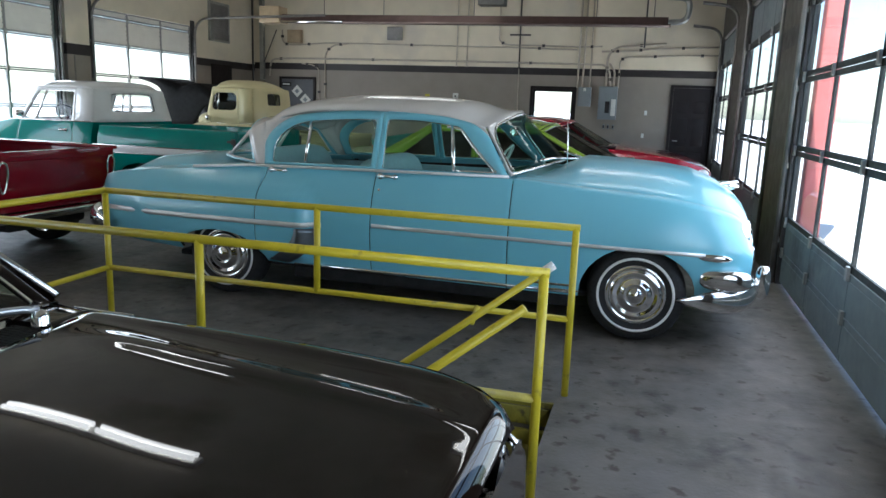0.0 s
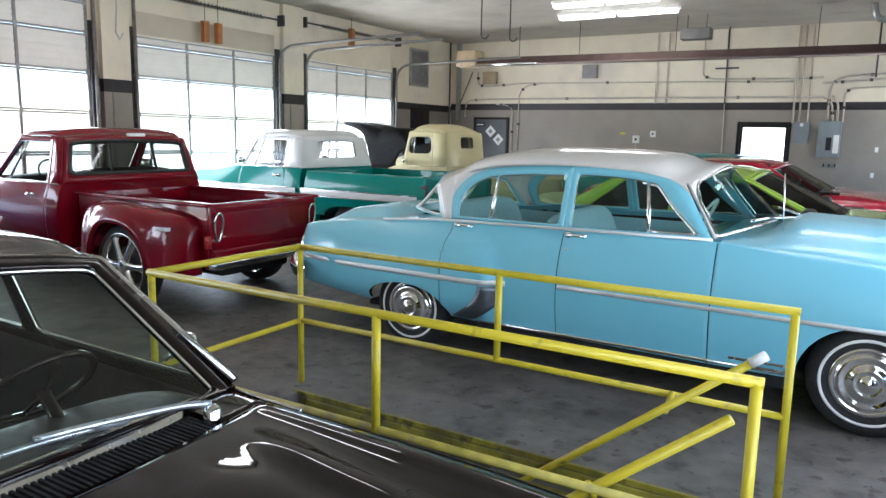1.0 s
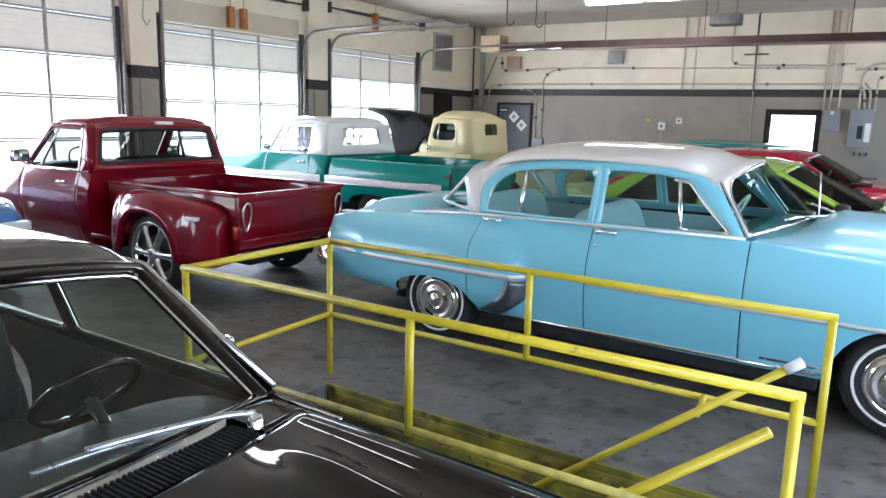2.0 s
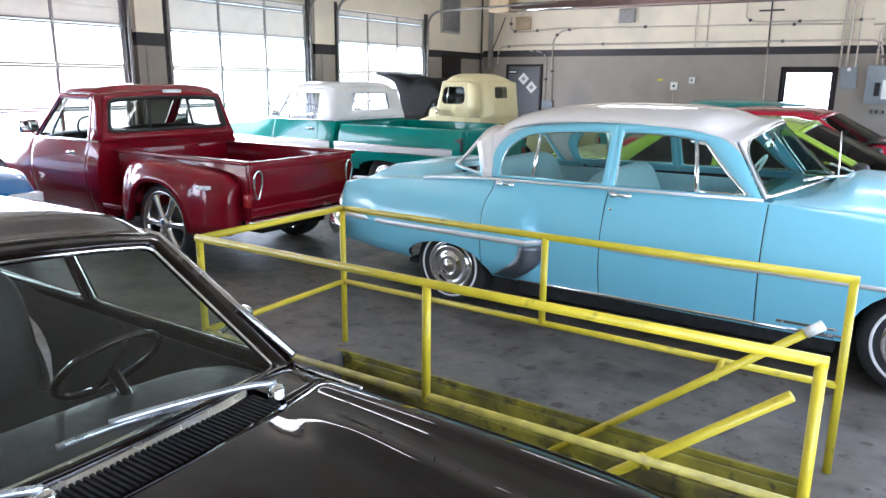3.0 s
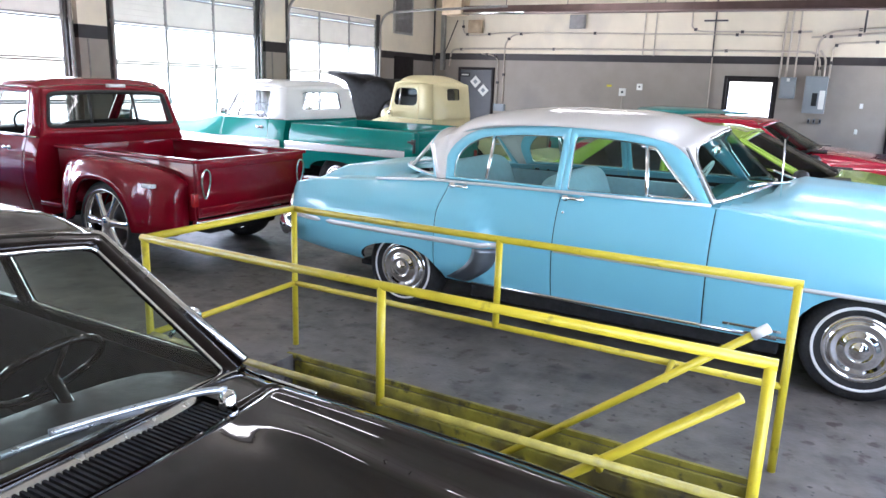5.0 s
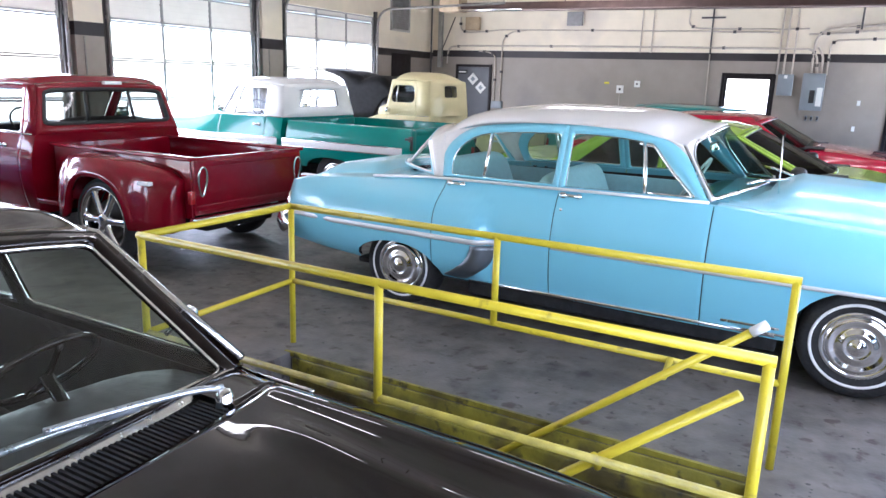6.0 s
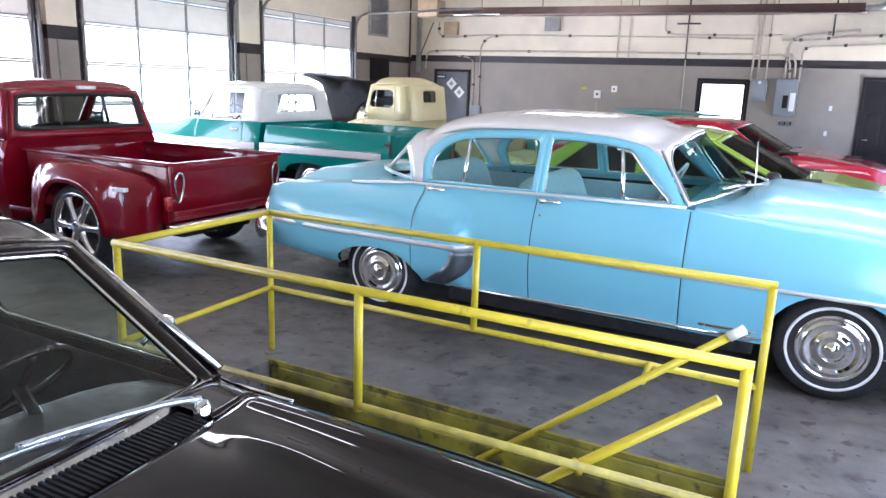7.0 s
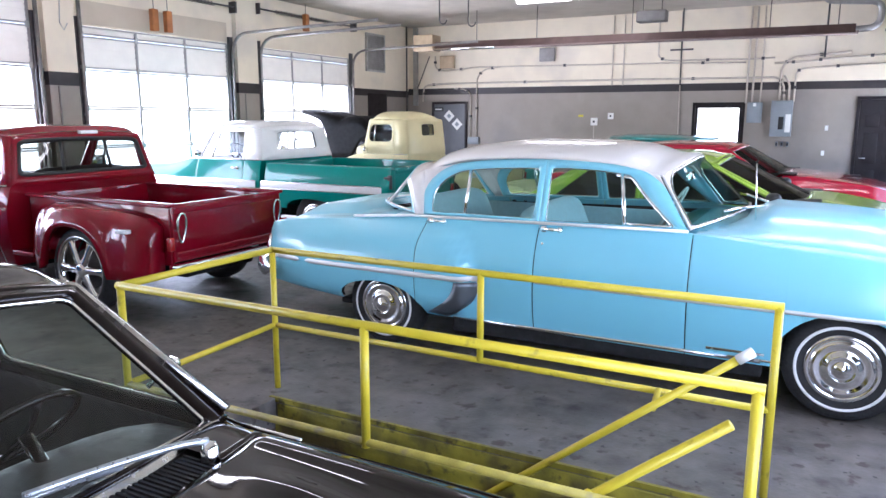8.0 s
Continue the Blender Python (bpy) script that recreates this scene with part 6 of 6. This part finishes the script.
old = pickup("pickup_truck", "pale cream forties pickup with its dark bonnet raised", flip(-5.85, 12.35), dict(
    paint="cream", top="cream", belt=1.14, edge=1.745, roof=1.885, cab_rear=-0.76, cowl=0.18, nose=1.5, wheel=0.38, front_axle=1.25, rear_axle=-1.5,
    half=0.78, sill=0.40, hood=1.0, rake=0.13, lean=0.05, tuck=0.04, glass="smoke_glass", trim="black", rear_window=(0.33, 0.68, 0.52, 0.85), rear_round=0.05,
    rear_trim="black", seat="seat_dark", dash="cream", tail=-2.4, bed_half=0.70, bed_low=0.55, bed_top=1.02, bed_floor=0.75, step_side=True, wing_top=0.92, round=0.45, side_round=0.16, side_hole=(0.06, 0.90, 0.37, 0.87),
    bed_mat="dark_steel", bumper="dark_steel", wheels="cap"))
ridge = curve_of((0, 1.50), (0.06, 1.66), (0.15, 1.76), (0.24, 1.79), (0.33, 1.775), (0.41, 1.745), (0.50, 1.79), (0.72, 1.865), (1, 1.89))
hem = curve_of((0, 1.47), (0.10, 1.38), (0.19, 1.16), (0.24, 1.03), (0.50, 1.03), (0.58, 1.50), (0.66, 1.72), (0.8, 1.81), (1, 1.875))
rows = []
for k in range(41):
    u = k / 40
    w = 0.56 * (1 - 0.55 * u ** 2.5)
    r = []
    for j in range(-14, 15):
        v = j / 14
        drop = max(0.0, (abs(v) - 0.35) / 0.65) ** 1.7
        dip = 0.03 * math.exp(-((u - 0.41) / 0.08) ** 2) * (1 - abs(v))
        r.append((0.14 + 1.76 * u, w * math.sin(math.pi / 2 * min(1.0, abs(v) * 1.5)) * (1 if v >= 0 else -1), ridge(u) - dip + (hem(u) - ridge(u)) * drop))
    rows.append(r)
hood = part("raised_bonnet", grid_mesh(rows), "matt_black", old, "matt black bonnet propped open")
sm = hood.modifiers.new("thickness", "SOLIDIFY")
sm.thickness = 0.03
part("cowl", ball((0.26, 0, 1.16), (0.24, 0.66, 0.17), 12, 3.0), "cream", old)
eng = boxes((0.5, 1.3, -0.25, 0.25, 0.9, 1.22), bevel=0.04)
tube([(0.6, 0, 1.2), (0.6, 0, 1.32), (0.85, 0, 1.34)], 0.08, 10, eng)
part("engine", eng, "dark_steel", old)
part("bonnet_prop", tube([(1.1, 0.4, 1.05), (1.25, 0.4, 1.60)], 0.01, 6), "dark_steel", old)

lime, _ = low_car("coupe", "lime green sports coupe with dark tinted windows", Matrix.Translation((0, 8.98, 0)), dict(
    paint="lime", tail=-2.25, nose=2.40, half=0.95, cowl=1.36, ws_top=0.41, bl_top=-0.85, bl_base=-1.55, belt=0.95, edge=1.33, roof=1.43, cowl_z=1.02, deck_z=1.0, nose_z=0.80,
    wheel=0.345, front_axle=1.70, rear_axle=-1.25, b_post=-0.25, tuck=0.16, wrap=0.17, bow=0.12, glass="dark_glass", ws_glass="dark_glass", trim="black", seat="seat_dark", wheels="spoke"))
part("wiper_cowl", boxes((1.16, 1.40, -0.72, 0.72, 1.005, 1.02), bevel=0.006), "black", lime)
for sd in (1, -1):
    part("door_mirror", ball((1.0, sd * 1.0, 1.04), (0.07, 0.11, 0.07), 10, 2.6), "black", lime)
    part("headlight", ball((2.28, sd * 0.62, 0.68), (0.10, 0.18, 0.07), 10, 2.6), "lamp_white", lime)

rcar, _ = low_car("coupe", "bright red sports coupe parked facing the glazed doors", Matrix.Translation((-0.2, 12.0, 0)), dict(
    paint="red", tail=-2.2, nose=2.62, half=0.93, cowl=1.26, ws_top=0.42, bl_top=-0.8, bl_base=-1.6, belt=0.97, edge=1.34, roof=1.45, cowl_z=1.07, deck_z=1.0, nose_z=0.86,
    wheel=0.34, front_axle=1.72, rear_axle=-1.15, b_post=-0.2, tuck=0.16, wrap=0.30, bow=0.26, glass="dark_glass", ws_glass="smoke_glass", trim="black", seat="seat_dark", wheels="spoke"))
part("wiper_cowl", boxes((1.04, 1.28, -0.72, 0.72, 1.055, 1.07), bevel=0.006), "black", rcar)
for sd in (1, -1):
    part("headlight", ball((2.48, sd * 0.66, 0.74), (0.12, 0.17, 0.08), 10, 2.6), "lamp_white", rcar)
    part("bonnet_vent", boxes((1.75, 2.05, sd * 0.24, sd * 0.36, 0.995, 1.012), bevel=0.006), "black", rcar)

tcar, _ = low_car("hatchback", "dark teal hatchback with a small roof spoiler", flip(-2.22, 15.0), dict(
    paint="dark_teal", tail=-1.85, nose=2.0, half=0.86, cowl=0.72, ws_top=-0.02, bl_top=-1.58, bl_base=-1.74, belt=1.0, edge=1.36, roof=1.47, cowl_z=1.04, deck_z=1.0, nose_z=0.80,
    wheel=0.31, front_axle=1.25, rear_axle=-1.2, b_post=-0.55, tuck=0.14, wrap=0.28, bow=0.22, glass="dark_glass", ws_glass="smoke_glass", trim="black", seat="seat_dark", wheels="cap"))
part("roof_spoiler", boxes((-1.83, -1.50, -0.60, 0.60, 1.395, 1.43), bevel=0.014), "dark_teal", tcar)

bcar, bs = low_car("compact_car", "deep blue compact car with chrome front trim", Matrix.Translation((-7.2, 3.35, 0)), dict(
    paint="blue", tail=-1.45, nose=2.0, half=0.86, cowl=0.95, ws_top=0.35, bl_top=-0.72, bl_base=-1.1, belt=0.92, edge=1.24, roof=1.33, cowl_z=0.96, deck_z=0.92, nose_z=0.86,
    wheel=0.31, front_axle=1.3, rear_axle=-0.9, b_post=-0.1, tuck=0.14, wrap=0.2, bow=0.16, glass="smoke_glass", ws_glass="smoke_glass", trim="chrome", seat="seat_dark", wheels="cap"))
part("front_bumper", boxes((1.98, 2.12, -0.84, 0.84, 0.42, 0.56), bevel=0.03), "chrome", bcar)
for sd in (1, -1):
    part("headlight", boxes((1.93, 2.03, sd * 0.42, sd * 0.72, 0.60, 0.76), bevel=0.02), "lamp_white", bcar)


def brown_coupe():
    """The dark car beside the pit, seen across its bonnet."""
    def step(t):
        t = max(0.0, min(1.0, t))
        return t * t * (3 - 2 * t)

    def bump(x, y, z):
        dz = 0.0
        if x > -0.25 and z > 0.55:
            # raised centre of the bonnet with a crease that runs in towards the nose, and a crisp wing top
            f = step((x - 0.08) / 0.26) * step((1.33 - x) / 0.2)
            dz += f * (0.004 * step((0.64 - 0.09 * max(0.0, x) - y) / 0.10) + 0.009 * math.exp(-((y - 0.575 + 0.09 * max(0.0, x)) / 0.05) ** 2))
            dz += 0.007 * step((x + 0.05) / 0.12) * step((1.33 - x) / 0.2) * math.exp(-((y - 0.715) / 0.035) ** 2)
            dz -= 0.030 * step((x + 0.25) / 0.2) * step((y - 0.745) / 0.11)
        return 0.0, dz
    c, s = low_car("hardtop_car", "glossy dark brown sixties coupe with chrome trim", Matrix.Translation((0, 1.46, 0)), dict(
        paint="brown", tail=-3.3, nose=1.36, half=0.94, cowl=-0.06, ws_top=-0.68, bl_top=-1.85, bl_base=-2.45, belt=0.87, edge=1.25, roof=1.355, cowl_z=0.905, deck_z=0.90, nose_z=0.845,
        wheel=0.32, front_axle=0.55, rear_axle=-2.2, b_post=-1.35, tuck=0.16, wrap=0.13, bow=0.12, glass="car_glass", ws_glass="screen_glass", trim="chrome", seat="seat_dark", wheels="cap",
        bump=bump, power=5.0, root=3.0, open_from=15, ws_hole=(0.045, 0.955, 0.03, 0.94), inset=0.035, arc=0.008, drop=0.05, rim="brown", wheel_up=0.085, wheel_back=0.42, wheel_tilt=46, wheel_r=0.155))

    def top(x, y):
        return s.top_z(x, y) + bump(x, abs(y), 0.8)[1]

    def lip(y):
        """Rear edge of the bonnet, bowed forward in the middle."""
        return 0.088 - 0.13 * y * y

    def edge(x):
        return 0.952 * s.top_wide(x)
    rows = []
    for k in range(-48, 49):
        v = math.sin(math.pi / 2 * k / 48)
        y0 = v * edge(0.05)
        row = [(lip(y0) + 0.004, y0, top(lip(y0), y0) - 0.022), (lip(y0), y0, top(lip(y0), y0) - 0.006)]
        for q in range(45):
            x = lip(y0) + 0.006 + (1.345 - lip(y0) - 0.006) * q / 44
            row.append((x, v * edge(x), top(x, v * edge(x))))
        rows.append(row)
    part("bonnet", grid_mesh(rows), "brown", c)
    # cowl beside the air intake
    for sd in (1, -1):
        rows = []
        for k in range(13):
            y = 0.57 + (edge(-0.1) - 0.57) * k / 12
            xa, xb = -0.11 - 0.10 * (y / 0.8) ** 2, lip(y) - 0.007
            rows.append([(xa + (xb - xa) * q / 8, sd * y, top(xa + (xb - xa) * q / 8, y) - 0.001) for q in range(9)] + [(xb, sd * y, 0.86)])
        part("cowl_panel", grid_mesh(rows), "brown", c)
    # slatted air intake below the windscreen
    part("intake_tray", boxes((-0.24, 0.12, -0.78, 0.78, 0.845, 0.855)), "black", c, smooth=False)
    n = 67
    for k in range(n):
        y = -0.55 + 1.10 * k / (n - 1)
        part("intake_slat", boxes((-0.062 - 0.05 * y * y, lip(y) - 0.006, y - 0.004, y + 0.004, 0.866, 0.893)), "dark_liner", c, smooth=False)
    rows = []
    for k in range(33):
        y = -0.77 + 1.54 * k / 32
        w = max(0.06, 1 - (abs(y) / 0.78) ** 5)
        rows.append([(-0.082 - 0.10 * (y / 0.82) ** 2 + dx * w, y, 0.900 - 0.012 * (y / 0.77) ** 2 + dz * w) for dx, dz in ((-0.02, 0.024), (0.003, 0.010), (0.02, -0.002), (0.03, -0.012))])
    part("windscreen_sill", grid_mesh(rows), "dull_chrome", c)
    # wipers and their arms
    for y0 in (0.566, -0.085):
        part("wiper_pivot", lathe([(0.026, 0), (0.024, 0.04), (0.016, 0.055), (0.001, 0.06)], 16), "chrome", c).matrix_basis = Matrix.Translation((0.005, y0, 0.885)) @ Matrix.Rotation(radians(90), 4, "X")
        part("wiper_arm", tube(bend([(0.0, y0, 0.945), (-0.03, y0 - 0.07, 0.955), (-0.068, y0 - 0.17, 0.955), (-0.105, y0 - 0.30, 0.957), (-0.126, y0 - 0.42, 0.96)], 0.06), 0.010, 8), "wiper_steel", c)
        part("blade_clip", tube([(-0.085, y0 - 0.20, 0.946), (-0.105, y0 - 0.28, 0.948)], 0.013, 6), "wiper_steel", c)
        part("wiper_blade", tube(bend([(-0.105, y0 - 0.19, 0.935), (-0.135, y0 - 0.36, 0.942), (-0.15, y0 - 0.54, 0.942)], 0.08), 0.009, 6), "wiper_steel", c)
    # wing trim, headlights, bumper, mirror
    for sd in (1, -1):
        # Bright highlight by the pillar base, put in as a thin chrome tube.
        pts = [(x, sd * 0.80, top(x, 0.80) + 0.005) for x in (-0.10, -0.04, 0.04, 0.12)]
        part("wing_moulding", tube(pts, 0.007, 6), "chrome", c)
        bm = lathe([(0.115, -0.02), (0.12, 0.03), (0.10, 0.045), (0.088, 0.02)], 28)
        bm.transform(Matrix.Translation((1.27, sd * 0.70, 0.58)) @ Matrix.Rotation(radians(-90), 4, "Z"))
        part("headlight_ring", bm, "chrome", c)
        part("headlight_lens", ball((1.29, sd * 0.70, 0.58), (0.03, 0.09, 0.09), 12), "lamp_white", c)
        part("wing_tip_trim", tube([(1.22, sd * 0.86, 0.70), (1.33, sd * 0.80, 0.66), (1.35, sd * 0.80, 0.5), (1.30, sd * 0.82, 0.42)], 0.014, 8), "chrome", c)
        part("gutter_trim", tube([(-0.19, sd * 0.822, 0.90), (-0.43, sd * 0.765, 1.07), (-0.69, sd * 0.70, 1.26), (-1.2, sd * 0.70, 1.27), (-1.85, sd * 0.68, 1.25)], 0.012, 8), "dull_chrome", c)
        # Shadow line outside the trim, put in as a black tube.
        part("gutter", tube([(-0.20, sd * 0.838, 0.895), (-0.45, sd * 0.778, 1.07), (-0.70, sd * 0.715, 1.255), (-1.2, sd * 0.715, 1.265), (-1.85, sd * 0.695, 1.245)], 0.011, 8), "black", c)
    mirror_on(c, -0.60, 0.87, 0.88, 1, "chrome", 0.65)
    part("front_bumper", ball((1.36, 0, 0.38), (0.08, 0.92, 0.07), 14, 4.0), "chrome", c)
    for k in range(6):
        part("grille_bar", boxes((1.31, 1.35, -0.55, 0.55, 0.44 + 0.04 * k, 0.455 + 0.04 * k)), "dull_chrome", c, smooth=False)
    return c


brown_coupe()
